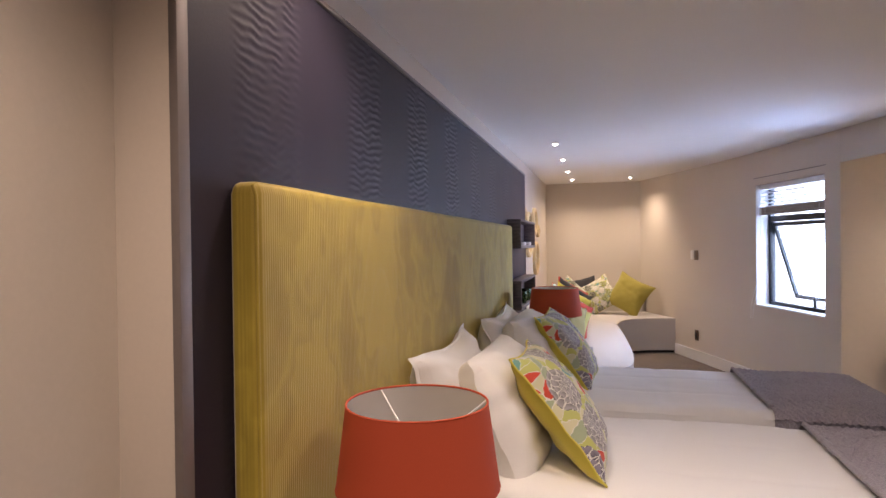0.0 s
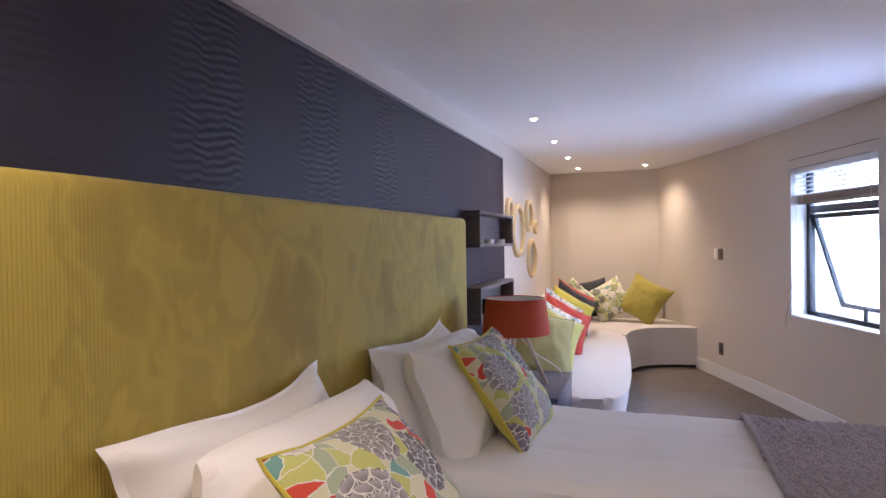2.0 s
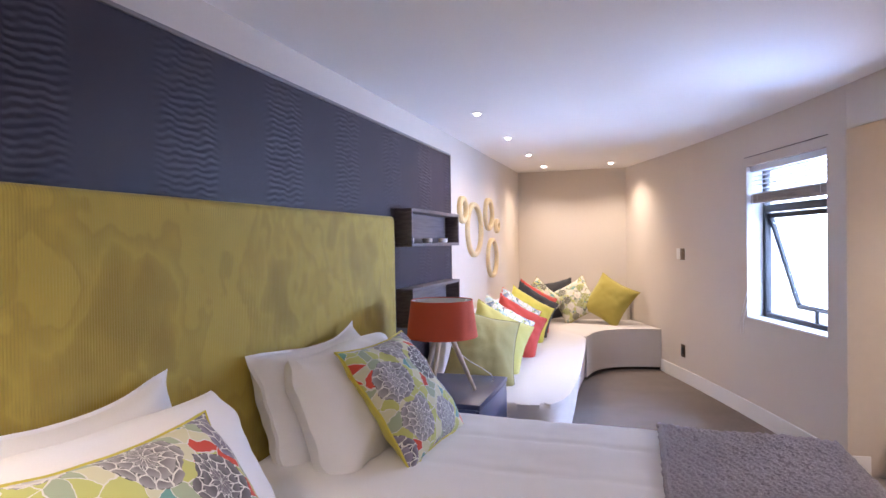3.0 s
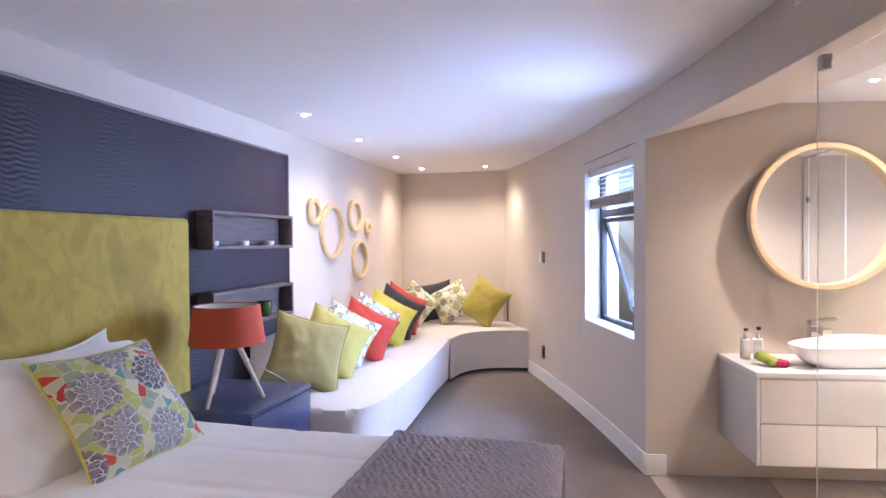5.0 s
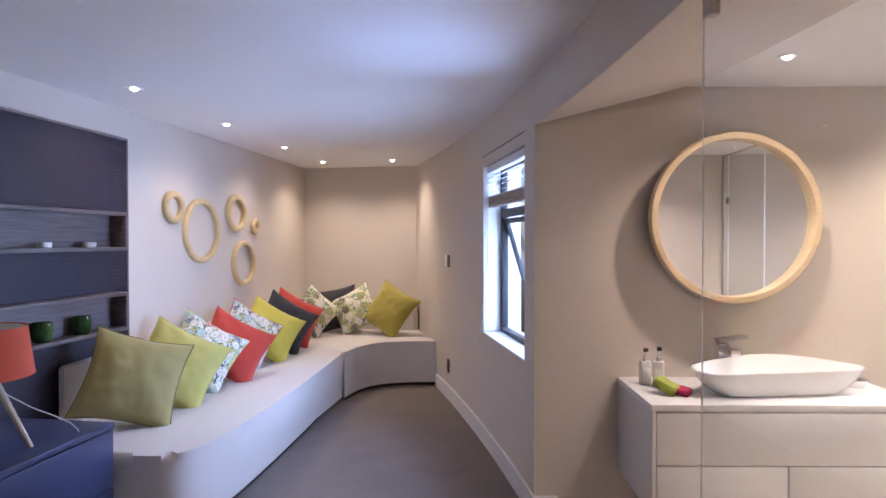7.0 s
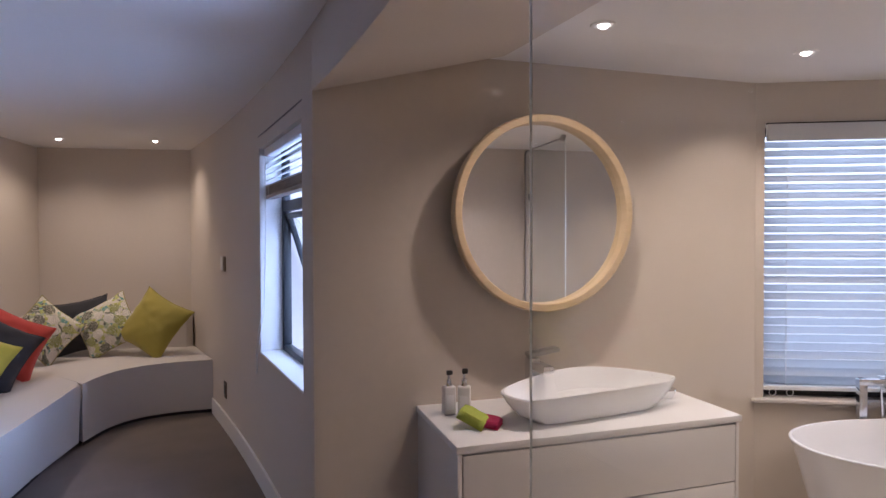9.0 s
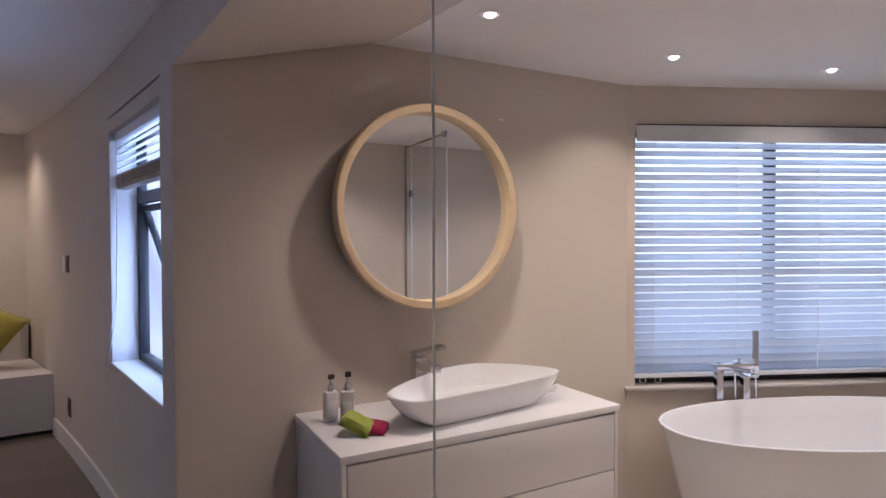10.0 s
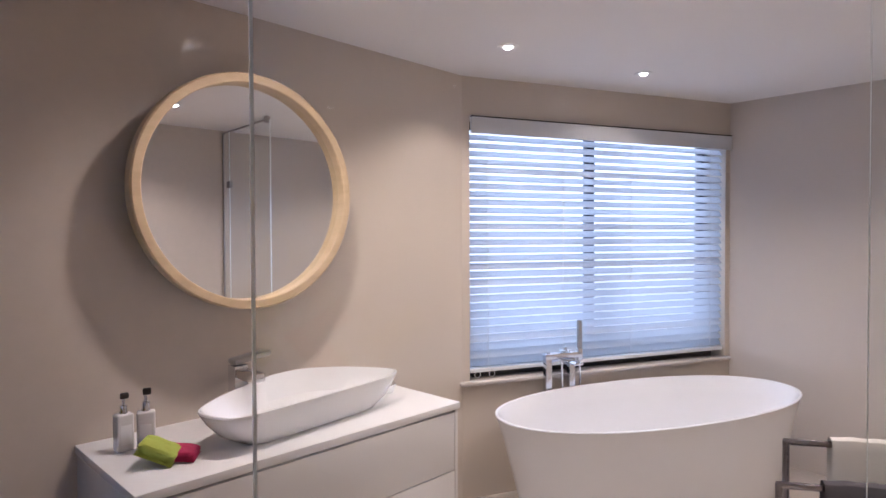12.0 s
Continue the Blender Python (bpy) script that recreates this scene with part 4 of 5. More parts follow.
# ---- bedroom window ----
def window_1():
    a, b = wall_pose(WIN0).translation, wall_pose(WIN1).translation
    d = (b - a).normalized()
    out = Vector((d.y, -d.x, 0))
    wide = (b - a).length
    m = Matrix(((d.x, out.x, 0, a.x), (d.y, out.y, 0, a.y), (0, 0, 1, 0), (0, 0, 0, 1)))

    def bar(s0, s1, d0, d1, z0, z1, bevel=0.003, tip=None):
        bm = box(s0, s1, d0, d1, z0, z1, bevel)
        moved(bm, m @ tip if tip else m)
        return bm
    ob = thing("window_1", "black aluminium window with its lower sash tilted open", "window", at=m @ Vector((wide / 2, 0.16, WSILL)), kind="structure")
    d0, d1, f = 0.135, 0.185, 0.042
    z0, z1, mid = WSILL, WHEAD, 1.745
    for n, box_ in (("jamb", (0, f, z0, z1)), ("jamb", (wide - f, wide, z0, z1)), ("frame_sill", (f, wide - f, z0, z0 + f)), ("frame_head", (f, wide - f, z1 - f, z1)), ("transom", (f, wide - f, mid - 0.03, mid + 0.03))):
        part(n, bar(box_[0], box_[1], d0, d1, box_[2], box_[3]), BLACK, ob)
    pane = part("pane", bar(f, wide - f, d0 + 0.022, d0 + 0.028, mid + 0.03, z1 - f, 0), GLASS, ob, "clear top pane")
    pane.visible_shadow = False
    hinge = Matrix.Translation((0, d1, mid - 0.03)) @ pose(0, 0, 0, 17) @ Matrix.Translation((0, -d1, -(mid - 0.03)))
    g, t0, t1 = 0.035, z0 + f + 0.004, mid - 0.034
    sash = part("sash", bar(f + 0.003, f + g, d0 + 0.01, d1 - 0.004, t0, t1, 0.003, hinge), BLACK, ob, "black sash swung outwards")
    for s in ((wide - f - g, wide - f - 0.003, t0, t1), (f + g, wide - f - g, t0, t0 + g), (f + g, wide - f - g, t1 - g, t1)):
        part("sash_bar", bar(s[0], s[1], d0 + 0.01, d1 - 0.004, s[2], s[3], 0.003, hinge), BLACK, sash)
    pane = part("pane", bar(f + g, wide - f - g, d0 + 0.028, d0 + 0.034, t0 + g, t1 - g, 0, hinge), GLASS, sash, "clear sash pane")
    pane.visible_shadow = False
    part("stay", bar(0.30, 0.315, d0 + 0.0, d0 + 0.17, z0 + f + 0.004, z0 + f + 0.012, 0.002), STEEL, ob, "steel friction stay")
    handle = part("latch", bar(0.33, 0.35, d0 - 0.012, d0 + 0.012, z0 + f, z0 + f + 0.10, 0.004), BLACK, ob, "small black window latch")
    part("sill_board", bar(-0.0, wide, -0.004, d0, z0 - 0.006, z0 + 0.008, 0.003), WHITE, ob, "white painted window sill")
    for s in ((-0.001, 0.004), (wide - 0.004, wide + 0.001)):
        part("reveal_lining", bar(s[0], s[1], 0.002, d0, z0 + 0.008, z1, 0.001), WHITE, ob, "white painted reveal")

    part("head_groove", bar(-0.02, wide + 0.03, -0.003, 0.004, z1 + 0.072, z1 + 0.078, 0.001), PANELTRIM, ob, "thin shadow-gap strip above the window")

    bl = thing("venetian_blind", "raised white venetian blind with gathered slats under the window head", "blind", "window blinds", at=m @ Vector((wide / 2, 0.06, 1.8)))
    part("headrail", bar(0.012, wide - 0.012, 0.03, 0.085, z1 - 0.05, z1 - 0.002, 0.003), SLAT, bl)
    for k in range(5):
        z = z1 - 0.085 - 0.036 * k
        part("slat", bar(0.015, wide - 0.015, -0.025, 0.025, -0.0015, 0.0015, 0, Matrix.Translation((0, 0.058, z)) @ pose(0, 0, 0, 18)), SLAT, bl)
    for k in range(11):
        part("gathered_slat", bar(0.015, wide - 0.015, 0.033, 0.083, 1.815 + 0.0052 * k, 1.8185 + 0.0052 * k, 0.0005), WOODSLAT if k < 9 else SLAT, bl)
    part("bottom_rail", bar(0.013, wide - 0.013, 0.031, 0.085, 1.788, 1.813, 0.004), WOODSLAT, bl, "weathered wooden bottom rail")
    for s in (0.12, wide - 0.12):
        part("ladder_cord", bar(s - 0.0015, s + 0.0015, 0.03, 0.033, 1.80, z1 - 0.04, 0), CORD, bl)
    w = wide
    pts = [m @ Vector(p) for p in ((w - 0.06, 0.028, z1 - 0.05), (w - 0.055, 0.026, 1.5), (w - 0.04, 0.018, 1.1), (w - 0.005, -0.006, 0.93), (w + 0.03, -0.016, 0.80), (w + 0.04, -0.016, 0.70), (w + 0.085, -0.016, 0.69), (w + 0.075, -0.016, 0.82), (w + 0.015, -0.010, 0.98), (w - 0.03, 0.018, 1.16), (w - 0.04, 0.026, 1.5), (w - 0.045, 0.028, z1 - 0.05))]
    part("pull_cord", tube(pts, 0.0028, 6), CORD, bl, "looped white pull cord over the sill")


window_1()


def plate(y, z, name, label, pieces):
    m = wall_pose(y, z)
    ob = thing(name, label, "switch" if "switch" in name else "socket", at=m.translation)
    for n, b, k in pieces:
        bm = box(*b, 0.002)
        moved(bm, m)
        part(n, bm, k, ob)
    return ob


plate(8.215, 1.342, "light_switch", "bronze light switch plate beside a white one on the curved wall",
      (("plate", (-0.055, 0.035, -0.009, 0.0, -0.06, 0.06), BRASSPLATE), ("rocker", (-0.025, 0.005, -0.013, -0.009, -0.03, 0.03), BRASSPLATE), ("cover", (0.045, 0.125, -0.009, 0.0, -0.055, 0.06), WHITE)))
plate(8.215, 0.325, "wall_socket", "bronze wall socket plate low on the curved wall",
      (("plate", (-0.045, 0.04, -0.009, 0.0, -0.065, 0.065), BRASSPLATE), ("socket_face", (-0.028, 0.022, -0.012, -0.009, -0.035, 0.035), BLACK)))


# ---- bathroom ----
def round_mirror():
    c = bathwall(1.034, 0.0, 1.657)
    face = Matrix.Translation(c) @ (MN.to_track_quat("Z", "Y")).to_matrix().to_4x4()
    ob = thing("round_mirror", "large round wall mirror in a honey oak frame", "mirror", at=c)
    R, w, back, deep = 0.4506, 0.0365, 0.088, 0.140
    part("frame", lathe([(R - w, back + 0.006), (R - w, deep - 0.004), (R - w + 0.004, deep), (R - 0.006, deep), (R, deep - 0.006), (R, back), (R - w, back)], 96, face), MIRROROAK, ob, "honey oak ring frame standing off the wall")
    part("glass", lathe([(0.0, back + 0.009), (R - w + 0.001, back + 0.009)], 96, face), MIRROR, ob, "silvered mirror glass", smooth=False)
    part("backing", lathe([(0.0, back), (R - 0.01, back), (R - 0.01, back - 0.006), (0.30, back - 0.008), (0.30, 0.0), (0.0, 0.0)], 64, face), BLACK, ob, "dark backing board on its wall mount")


def vanity():
    u0, u1, d, z0, z1 = 0.452, 1.718, 0.56, 0.28, 0.792
    ob = thing("vanity_cabinet", "wall-hung white lacquered vanity cabinet with flat drawers", "vanity", at=bathwall(1.08, 0.3, z0))
    part("carcass", vanbox(u0 + 0.002, u1 - 0.002, 0.0, d - 0.022, z0, z1 - 0.032, 0.002), LACQUER, ob)
    part("side_panel", vanbox(u0, u0 + 0.018, 0.0, d - 0.002, z0 - 0.002, z1 - 0.03, 0.002), LACQUER, ob)
    part("side_panel", vanbox(u1 - 0.018, u1, 0.0, d - 0.002, z0 - 0.002, z1 - 0.03, 0.002), LACQUER, ob)
    for a, b, c, e in ((u0 + 0.021, u1 - 0.021, 0.511, z1 - 0.040), (u0 + 0.021, 1.071, z0, 0.506), (1.076, u1 - 0.021, z0, 0.506)):
        part("drawer_front", vanbox(a, b, d - 0.020, d - 0.001, c, e, 0.002), LACQUER, ob)
    top = thing("worktop", "slim white worktop on the vanity cabinet", "worktop", at=bathwall(1.08, 0.3, z1))
    part("slab", vanbox(u0 - 0.006, u1 + 0.006, 0.0, d + 0.008, z1 - 0.028, z1, 0.003), WHITE, top)


def loop_mesh(rings, cap_first=True, cap_last=True):
    bm = bmesh.new()
    vs = [[bm.verts.new(p) for p in r] for r in rings]
    for a, b in zip(vs, vs[1:]):
        for k in range(len(a)):
            j = (k + 1) % len(a)
            bm.faces.new((a[k], a[j], b[j], b[k]))
    if cap_first:
        bm.faces.new(vs[0][::-1])
    if cap_last:
        bm.faces.new(vs[-1])
    return bm


def basin():
    key = [(0.705, 0.36), (0.725, 0.45), (0.80, 0.495), (1.05, 0.475), (1.40, 0.43), (1.525, 0.39), (1.545, 0.335), (1.47, 0.25), (1.36, 0.17), (1.24, 0.125), (1.10, 0.135), (0.95, 0.195), (0.80, 0.275)]
    p = [Vector(q) for q in key]
    line = []
    for i in range(len(p)):
        a, b, c, d = (p[(i + k) % len(p)] for k in (-1, 0, 1, 2))
        for k in range(8):
            t = k / 8
            line.append(0.5 * (2 * b + (c - a) * t + (2 * a - 5 * b + 4 * c - d) * t * t + (3 * b - a - 3 * c + d) * t ** 3))
    mid = Vector((1.14, 0.32))
    rings = []
    for s, z in ((0.60, 0.794), (0.72, 0.797), (0.84, 0.830), (0.94, 0.872), (0.99, 0.905), (1.0, 0.912), (0.995, 0.917), (0.975, 0.917), (0.965, 0.911), (0.92, 0.885), (0.82, 0.850), (0.66, 0.828), (0.40, 0.820), (0.06, 0.818)):
        rise = 0.022 * s
        rings.append([bathwall(mid.x + (q.x - mid.x) * s, mid.y + (q.y - mid.y) * s, z + (rise * (0.45 - q.y) / 0.3 if z > 0.86 else 0)) for q in line])
    ob = thing("vessel_basin", "boat-shaped white ceramic vessel basin on the vanity", "basin", at=bathwall(1.14, 0.32, 0.792))
    part("bowl", loop_mesh(rings), CERAMIC, ob)
    c = bathwall(1.14, 0.32, 0)
    part("waste", lathe([(0.0, 0.8275), (0.022, 0.8275), (0.024, 0.8245)], 24, Matrix.Translation(c)), CHROME, ob, "chrome basin waste")


def tap():
    ob = thing("basin_tap", "square-sided chrome basin mixer tap behind the basin", "tap", at=bathwall(0.97, 0.12, 0.792))
    part("body", vanbox(0.936, 0.992, 0.092, 0.150, 0.792, 1.000, 0.005), CHROME, ob)
    part("spout", vanbox(0.938, 0.990, 0.151, 0.285, 0.955, 0.990, 0.005), CHROME, ob)
    part("base_ring", vanbox(0.929, 0.999, 0.085, 0.157, 0.7925, 0.799, 0.002), CHROME, ob)
    m = Matrix.Translation(bathwall(0.967, 0.12, 1.012)) @ ME.to_track_quat("X", "Z").to_matrix().to_4x4()
    bm = box(-0.028, 0.125, -0.031, 0.031, -0.006, 0.014, 0.005)
    moved(bm, m @ pose(0, 0, 0, 0, -8, 0))
    part("lever", bm, STEEL, ob, "flat chrome lever")


def bottle(u, v, h, n):
    c = Matrix.Translation(bathwall(u, v, 0.792)) @ pose(0, 0, 0, 0, 0, 12 - 25 * n)
    ob = thing("soap_dispenser", "square frosted glass pump bottle on the vanity top", "bottle", "pump bottles", at=bathwall(u, v, 0.792))

    def piece(name, bm, mat, parent, label=""):
        moved(bm, c)
        return part(name, bm, mat, parent, label)
    body = piece("bottle", box(-0.027, 0.027, -0.021, 0.021, 0.001, h * 0.62, 0.007, 3), SOAP, ob)
    piece("label", box(-0.017, 0.017, -0.0216, -0.0208, h * 0.12, h * 0.44, 0.0002), WHITE, body)
    collar = piece("collar", lathe([(0.013, h * 0.615), (0.013, h * 0.64), (0.0115, h * 0.66), (0.0115, h * 0.76), (0.005, h * 0.77), (0.005, h * 0.86), (0, h * 0.86)], 20), CHROME, ob, "chrome collar")
    piece("pump_head", box(-0.009, 0.016, -0.008, 0.008, h * 0.86, h * 0.96, 0.004), PUMP, collar, "dark metal pump head")


def face_cloth(u, v, mat, turn, w, d, layers, tilt, label):
    """A face cloth folded into a pad: soft layers, one on another."""
    bm = bmesh.new()
    thick = 0.0095
    for k in range(layers):
        def at(a, b, k=k):
            a, b = 2 * a - 1, 2 * b - 1
            sx, sy = w / 2 * (1 - 0.03 * k), d / 2 * (1 - 0.02 * ((k * 2) % 3))
            r = (abs(a) ** 5 + abs(b) ** 5) ** 0.2
            fall = max(0.0, r - 0.86) / 0.14
            return Vector((a * sx + 0.002 * math.sin(k * 2.1), b * sy, thick * (k + 0.96) - thick * 0.9 * min(1, fall) ** 2.2 + 0.0022 * noise.noise((a * 2.5 + k, b * 2.5, w * 50))))
        top = sheet(at, 20, 20)
        low = sheet(lambda a, b, k=k: Vector(((2 * a - 1) * w / 2 * (0.985 - 0.03 * k), (2 * b - 1) * d / 2 * 0.97, thick * k)), 2, 2)
        for piece in (top, low):
            data = bpy.data.meshes.new("layer")
            piece.to_mesh(data), piece.free()
            bm.from_mesh(data)
    turn_by = pose(0, 0, 0, tilt, 0, 0)
    low = min((turn_by @ p.co).z for p in bm.verts)
    moved(bm, Matrix.Translation(bathwall(u, v, 0.793 - low)) @ pose(0, 0, 0, 0, 0, turn) @ turn_by)
    single("face_cloth", bm, mat, label, "towel", "folded face cloths")


round_mirror()
vanity()
basin()
tap()
bottle(0.545, 0.17, 0.195, 0)
bottle(0.592, 0.235, 0.215, 1)
face_cloth(0.578, 0.365, LIMETOWEL, 62, 0.105, 0.115, 4, 24, "folded lime-green face cloth leaning on a magenta one")
face_cloth(0.645, 0.375, PINKTOWEL, 62, 0.10, 0.10, 3, 6, "folded magenta face cloth beside the green one")
dish = thing("soap_dish", "small chrome soap dish beyond the basin", "soap dish", at=bathwall(1.60, 0.2, 0.792))
part("dish", lathe([(0, 0.792), (0.04, 0.792), (0.055, 0.830), (0.053, 0.832), (0.036, 0.800), (0, 0.799)], 28, Matrix.Translation(bathwall(1.60, 0.22, 0))), CHROME, dish)


def glass_screen():
    def span(ya, yb, z1):
        d = Vector((wall_x(yb) - wall_x(ya), yb - ya, 0))
        n, ln = Vector((d.y, -d.x, 0)).normalized(), d.length
        d.normalize()
        o = Vector((wall_x(ya) + 0.06, ya, 0))
        m = Matrix(((d.x, n.x, 0, o.x), (d.y, n.y, 0, o.y), (0, 0, 1, 0), (0, 0, 0, 1)))
        bm = box(0.002, ln - 0.002, -0.003, 0.003, 0.006, z1)
        moved(bm, m)
        p = part("pane", bm, GLASS, ob, smooth=False)
        p.visible_shadow = False
        for s0, s1 in ((0.0, 0.002), (ln - 0.002, ln)):
            bm = box(s0, s1, -0.0031, 0.0031, 0.006, z1)
            moved(bm, m)
            part("polished_edge", bm, GLASSEDGE, ob)
        return m, ln
    ob = thing("glass_screen", "frameless clear glass screen between bedroom and bathroom", "glass screen", at=(3.12, 3.9, 0))
    m, ln = span(3.41, 4.155, 2.14)
    bm = box(ln - 0.065, ln - 0.025, -0.016, 0.016, 2.115, 2.169, 0.003)
    moved(bm, m)
    part("clamp", bm, STEEL, ob, "square steel glass clamp")


glass_screen()


def bathtub():
    c, turn = Vector((5.70, 5.42, 0)), -14.2
    m = Matrix.Translation(c) @ pose(0, 0, 0, 0, 0, turn)
    rings, n = [], 96
    a, b, top = 0.945, 0.43, 0.60
    prof = [(0.80, 0.76, 0.0), (0.82, 0.78, 0.02), (0.88, 0.86, 0.22), (0.955, 0.94, 0.48), (0.992, 0.985, 0.585), (1.0, 1.0, 0.597), (0.998, 0.996, 0.602), (0.985, 0.972, 0.602), (0.978, 0.956, 0.594), (0.94, 0.90, 0.50), (0.88, 0.82, 0.30), (0.80, 0.72, 0.18), (0.6, 0.5, 0.145), (0.2, 0.15, 0.14), (0.02, 0.02, 0.14)]
    for sa, sb, z in prof:
        rings.append([m @ Vector((a * sa * math.copysign(abs(math.cos(t)) ** 0.92, math.cos(t)), b * sb * math.copysign(abs(math.sin(t)) ** 0.92, math.sin(t)), z)) for t in (2 * math.pi * k / n for k in range(n))])
    ob = thing("bathtub", "freestanding oval white bathtub under the window", "bathtub", at=c)
    part("tub", loop_mesh(rings), ACRYLIC, ob)
    part("waste", lathe([(0, 0.148), (0.03, 0.147), (0.033, 0.142)], 24, m), CHROME, ob, "chrome waste")


def bath_filler():
    base = bathwin(0.62, -0.055, 0)
    m = Matrix(((WD.x, WN.x, 0, base.x), (WD.y, WN.y, 0, base.y), (0, 0, 1, 0), (0, 0, 0, 1)))
    ob = thing("bath_filler", "floor-standing square chrome bath filler with hand shower", "tap", at=base)

    def piece(name, b, bevel=0.003, label=""):
        bm = box(*b, bevel)
        moved(bm, m)
        part(name, bm, CHROME, ob, label)
    piece("post", (-0.125, -0.085, -0.018, 0.018, 0.0, 0.80))
    piece("post", (0.035, 0.075, -0.018, 0.018, 0.0, 0.765))
    piece("foot_plate", (-0.15, 0.10, -0.05, 0.05, 0.0035, 0.010))
    piece("mixer_body", (-0.128, 0.115, -0.022, 0.022, 0.768, 0.800))
    piece("spout", (-0.03, 0.035, -0.16, -0.023, 0.752, 0.766))
    piece("lever", (-0.02, 0.05, -0.02, 0.02, 0.806, 0.814))
    piece("lever_stem", (0.008, 0.022, -0.007, 0.007, 0.801, 0.832))
    piece("holder", (0.098, 0.128, -0.014, 0.014, 0.745, 0.815))
    bm = box(0.100, 0.128, -0.012, 0.012, 0.816, 0.985, 0.006)
    moved(bm, m)
    part("hand_shower", bm, STEEL, ob, "slim steel hand shower standing upright")
    pts = [m @ Vector(p) for p in ((0.113, 0.0, 0.745), (0.118, 0.0, 0.6), (0.09, 0.01, 0.35), (0.02, 0.01, 0.28), (0.0, 0.0, 0.5), (-0.01, 0.0, 0.765))]
    part("hose", tube(smooth_hose(pts), 0.006, 8), CHROME, ob, "chrome shower hose")


def smooth_hose(p):
    out = []
    q = [2 * p[0] - p[1]] + p + [2 * p[-1] - p[-2]]
    for i in range(1, len(q) - 2):
        a, b, c, d = q[i - 1:i + 3]
        for k in range(8):
            t = k / 8
            out.append(0.5 * (2 * b + (c - a) * t + (2 * a - 5 * b + 4 * c - d) * t * t + (3 * b - a - 3 * c + d) * t ** 3))
    return out + [p[-1]]


bathtub()
bath_filler()


def bath_window():
    ob = thing("window_2", "wide black-framed bathroom window behind the closed blind", "window", at=bathwin(WL / 2, 0.15, B0), kind="structure")
    f, mid = 0.045, (S0 + S1) / 2 - 0.02
    for n, s0, s1, z0, z1 in (("jamb", S0, S0 + f, B0, B1), ("jamb", S1 - f, S1, B0, B1), ("frame_sill", S0 + f, S1 - f, B0 + 0.004, B0 + 0.09), ("frame_head", S0 + f, S1 - f, B1 - f, B1), ("mullion", mid - 0.03, mid + 0.03, B0 + f, B1 - f)):
        part(n, winbox(s0, s1, 0.070 if n == "frame_sill" else 0.165, 0.215, z0, z1, 0.003), BLACK, ob)
    for s0, s1 in ((S0 + f, mid - 0.03), (mid + 0.03, S1 - f)):
        p = part("pane", winbox(s0, s1, 0.185, 0.191, B0 + 0.09, B1 - f), GLASS, ob)
        p.visible_shadow = False
    bl = thing("venetian_blind", "lowered white venetian blind with tilted slats in the bathroom window", "blind", "window blinds", at=bathwin(WL / 2, 0.04, B0 + 0.05))
    part("headrail", winbox(S0 + 0.004, S1 + 0.03, -0.028, 0.0, B1 - 0.100, B1 - 0.010, 0.004), SLAT, bl, "white blind pelmet")
    # solid dark strip imitates the line of shade above the pelmet
    part("top_shade_strip", winbox(S0 + 0.004, S1 + 0.03, -0.024, -0.001, B1 - 0.009, B1 - 0.003), SKIRT, bl, "dark strip standing in for the shadow line over the pelmet")
    part("bottom_rail", winbox(S0 + 0.008, S1 - 0.008, 0.012, 0.062, B0 + 0.045, B0 + 0.068, 0.004), SLAT, bl)
    n, z0, z1 = 29, B0 + 0.098, B1 - 0.115
    ln = S1 - S0 - 0.02

    def arch(u, v):
        return Vector((u * ln, (v - 0.5) * 0.050, 0.0038 * (1 - (2 * v - 1) ** 2)))
    bm = sheet(arch, 1, 6)
    bmesh.ops.solidify(bm, geom=bm.faces[:], thickness=0.0016)
    data = mesh(bm, "slat", SLAT)
    base = Matrix(((WD.x, WN.x, 0, c1[0]), (WD.y, WN.y, 0, c1[1]), (0, 0, 1, 0), (0, 0, 0, 1)))
    for k in range(n):
        z = z0 + (z1 - z0) * k / (n - 1)
        shared("slat", data, bl, base @ Matrix.Translation((S0 + 0.01, 0.037, z)) @ pose(0, 0, 0, 52))
    for s in (0.12, 0.62, 1.12, ln - 0.10):
        for d in (0.012, 0.060):
            part("ladder_cord", winbox(S0 + s - 0.0014, S0 + s + 0.0014, d - 0.0012, d + 0.0012, B0 + 0.06, B1 - 0.09), CORD, bl)
    for s in (0.05, 0.14):
        pts = [bathwin(S0 + s + 0.018 * math.cos(a), 0.006, B0 + 0.035 + 0.018 * math.sin(a)) for a in (radians(30 * k) for k in range(13))]
        part("pull_cord", tube(pts, 0.002, 6), CORD, bl)


bath_window()


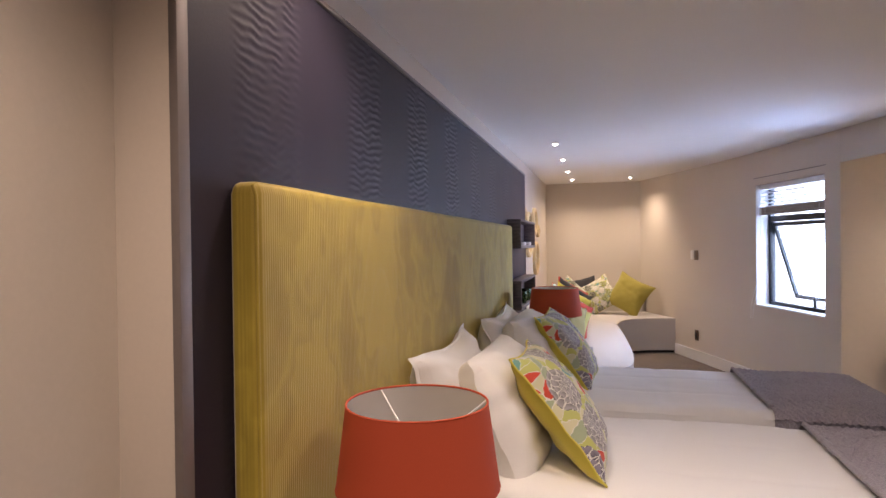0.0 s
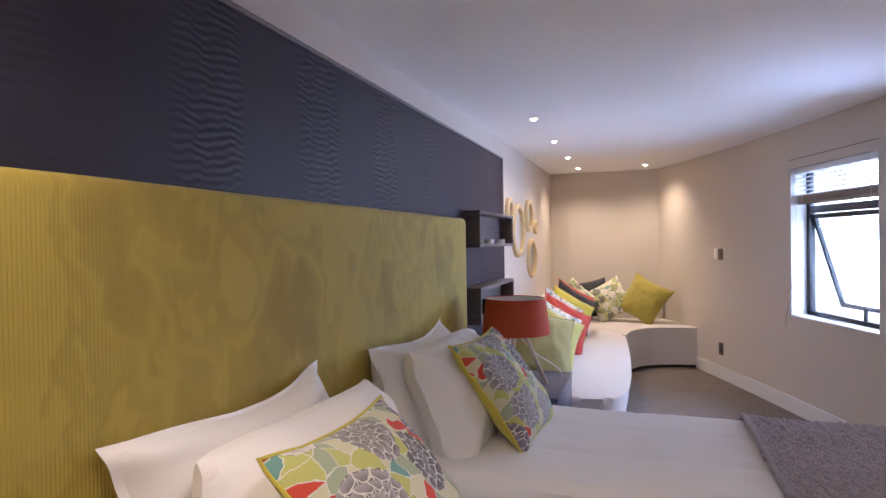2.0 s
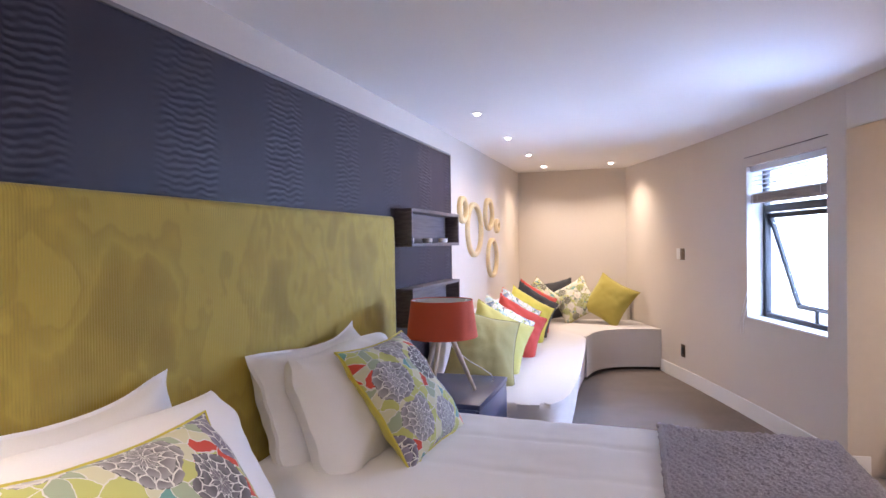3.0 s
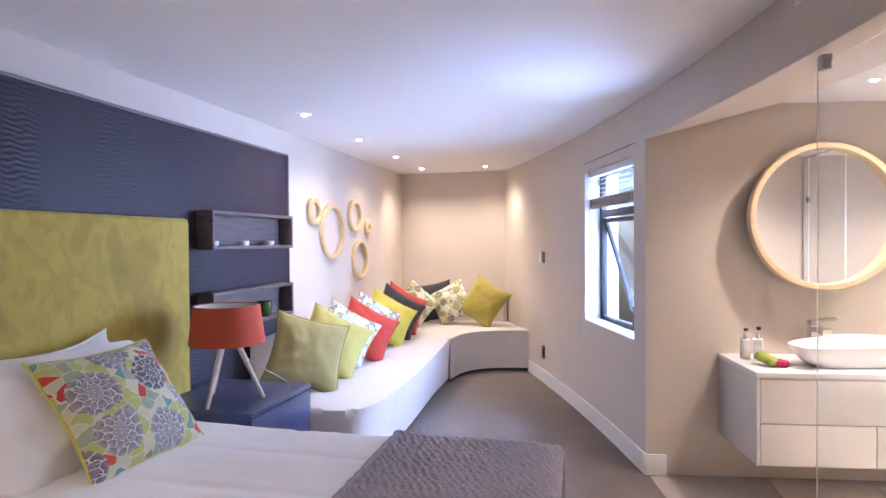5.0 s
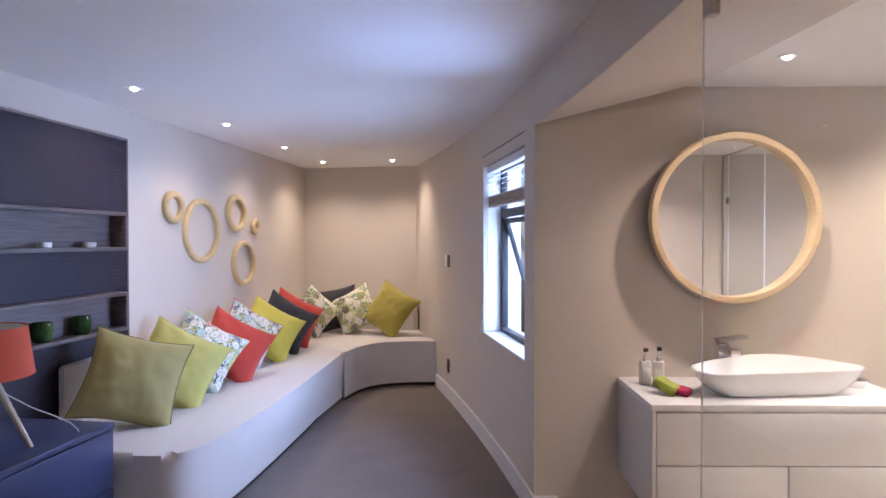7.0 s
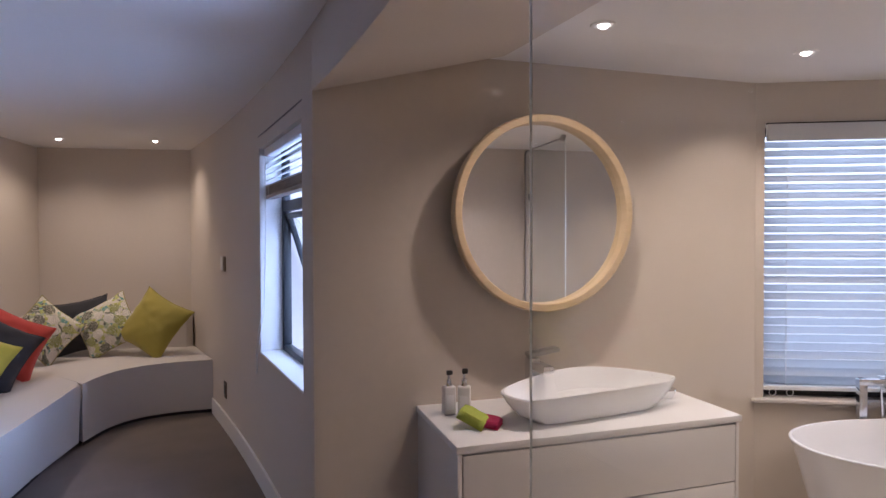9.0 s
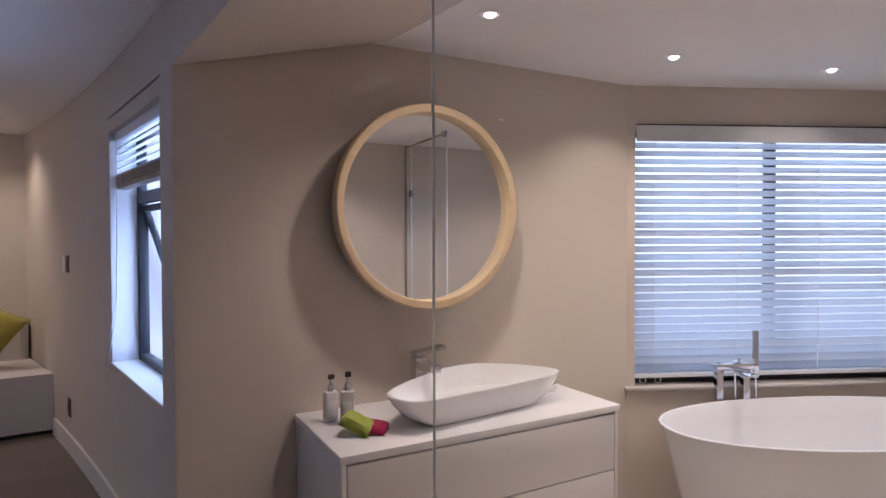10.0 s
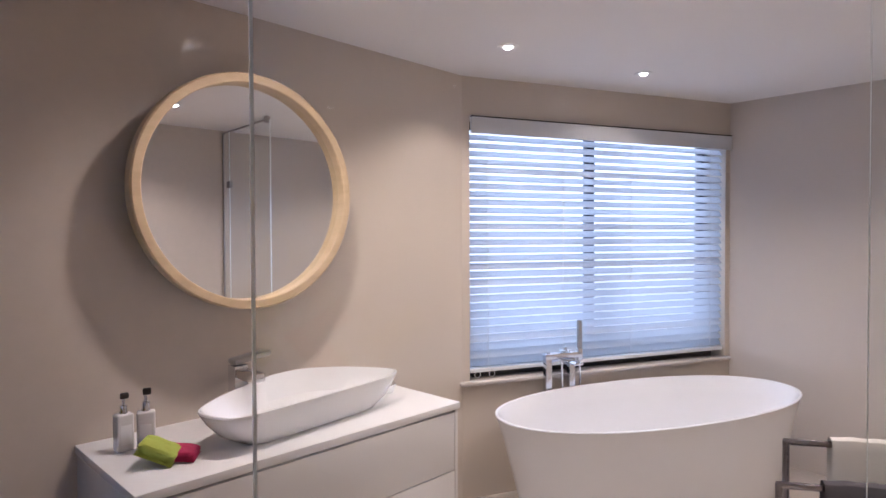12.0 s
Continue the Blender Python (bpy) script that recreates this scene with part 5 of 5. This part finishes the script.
def towel_stand():
    a, b = Vector((5.14, 4.52, 0)), Vector((4.95, 4.46, 0))
    d = Vector((0.64, -0.768, 0))
    ob = thing("towel_stand", "dark chrome double towel stand holding towels", "towel rail", at=a)
    for o, z, ln in ((a, 0.735, 0.62), (b, 0.645, 0.62)):
        for s in (0.0, ln):
            part("post", tube([o + d * s + Vector((0, 0, 0.004)), o + d * s + Vector((0, 0, z))], 0.012, 12), GUNMETAL, ob)
        part("bar", tube([o - d * 0.008 + Vector((0, 0, z)), o + d * (ln + 0.008) + Vector((0, 0, z))], 0.012, 12), GUNMETAL, ob)
    part("foot", tube([a + Vector((0.02, 0.02, 0.014)), b + Vector((-0.05, -0.02, 0.014))], 0.012, 10), GUNMETAL, ob)
    part("foot", tube([a + d * 0.62 + Vector((0.02, 0.02, 0.014)), b + d * 0.62 + Vector((-0.05, -0.02, 0.014))], 0.012, 10), GUNMETAL, ob)
    across = Vector((d.y, -d.x, 0))
    for o, z, mat, label, s0, s1 in ((a, 0.735, CREAMTOWEL, "off-white towelling bath towel over the towel stand", 0.14, 0.56), (b, 0.645, GREYTOWEL, "slate grey bath towel over the lower bar", 0.13, 0.55)):
        def at(u, v, o=o, z=z, s0=s0, s1=s1):
            k = (v - 0.5) * 1.0
            r, drop = 0.024, max(0, abs(k) - 0.04)
            side = math.copysign(min(abs(k) / 0.04, 1), k) if k else 0
            top = r * math.sqrt(max(0, 1 - side * side))
            return o + d * (s0 + (s1 - s0) * u) + across * (side * r + 0.006 * noise.noise((u * 6, v * 5, z))) + Vector((0, 0, z + top + 0.004 - drop + 0.004 * noise.noise((u * 9, v * 9, 1))))
        single("bath_towel", sheet(at, 24, 70), mat, label, "towel", "bath towels")


towel_stand()


def shower_screen():
    p, q = Vector((5.20, 3.385, 0)), Vector((5.02, 4.24, 0))
    d = (q - p).normalized()
    n, ln = Vector((d.y, -d.x, 0)), (q - p).length
    m = Matrix(((d.x, n.x, 0, p.x), (d.y, n.y, 0, p.y), (0, 0, 1, 0), (0, 0, 0, 1)))
    ob = thing("shower_screen", "frameless clear glass shower screen with steel edge profile", "shower screen", at=p)
    joint, top = 0.13, 2.345
    for s0, s1 in ((0.012, joint - 0.004), (joint + 0.004, ln - 0.012)):
        pane = part("pane", moved(box(s0, s1, -0.004, 0.004, 0.012, top), m), GLASS, ob, smooth=False)
        pane.visible_shadow = False
    part("edge_profile", moved(box(0.0, 0.012, -0.008, 0.008, 0.008, top, 0.001), m), STEEL, ob)
    part("joint_seal", moved(box(joint - 0.0035, joint + 0.0035, -0.005, 0.005, 0.012, top), m), GLASSEDGE, ob)
    part("polished_edge", moved(box(ln - 0.0115, ln - 0.0085, -0.0042, 0.0042, 0.012, top), m), GLASSEDGE, ob, "polished free edge")
    part("top_rail", moved(box(0.012, ln - 0.012, -0.006, 0.006, top + 0.001, top + 0.012), m), STEEL, ob)
    part("clamp", moved(box(ln - 0.075, ln - 0.03, -0.016, 0.016, top - 0.02, BATH_CEILING - 0.001, 0.003), m), STEEL, ob, "square steel ceiling clamp")
    part("hinge", moved(box(joint - 0.028, joint + 0.028, -0.016, 0.016, 1.89, 1.945, 0.003), m), STEEL, ob, "square steel hinge")


shower_screen()

# ---- outdoors ----
for n, (eye, to) in enumerate((((7.2, 8.2, 1.6), (2.4, 6.5, 1.5)), ((7.4, 11.5, 1.6), (5.8, 5.8, 1.4)))):
    bm = sheet(lambda u, v: Vector(((u - 0.5) * 9, (v - 0.5) * 8, 0)), 1, 1)
    moved(bm, look(eye, to) @ pose(0, 0, 0, 180))
    single(f"backdrop_{n + 1}", bm, DAY, "hazy white daylight outside the window", "backdrop", kind="structure", smooth=False)

# ---- bathroom floor tiles ----
tile = mesh(box(-0.298, 0.298, -0.298, 0.298, -0.004, 0.006, 0.002), "tile", TILE)
for i in range(8):
    for j in range(6):
        x, y = 3.05 + 0.602 * i, 3.2 + 0.602 * j
        if x - 0.3 < wall_x(max(3.4, min(y, 5.7))) + 0.02 or y > 5.55 + (0.15 if 3.3 < x < 5.6 else 0) or y < 3.2 or x > 6.9:
            continue
        shared("tile", tile, bath_floor, pose(x, y, 0.0))
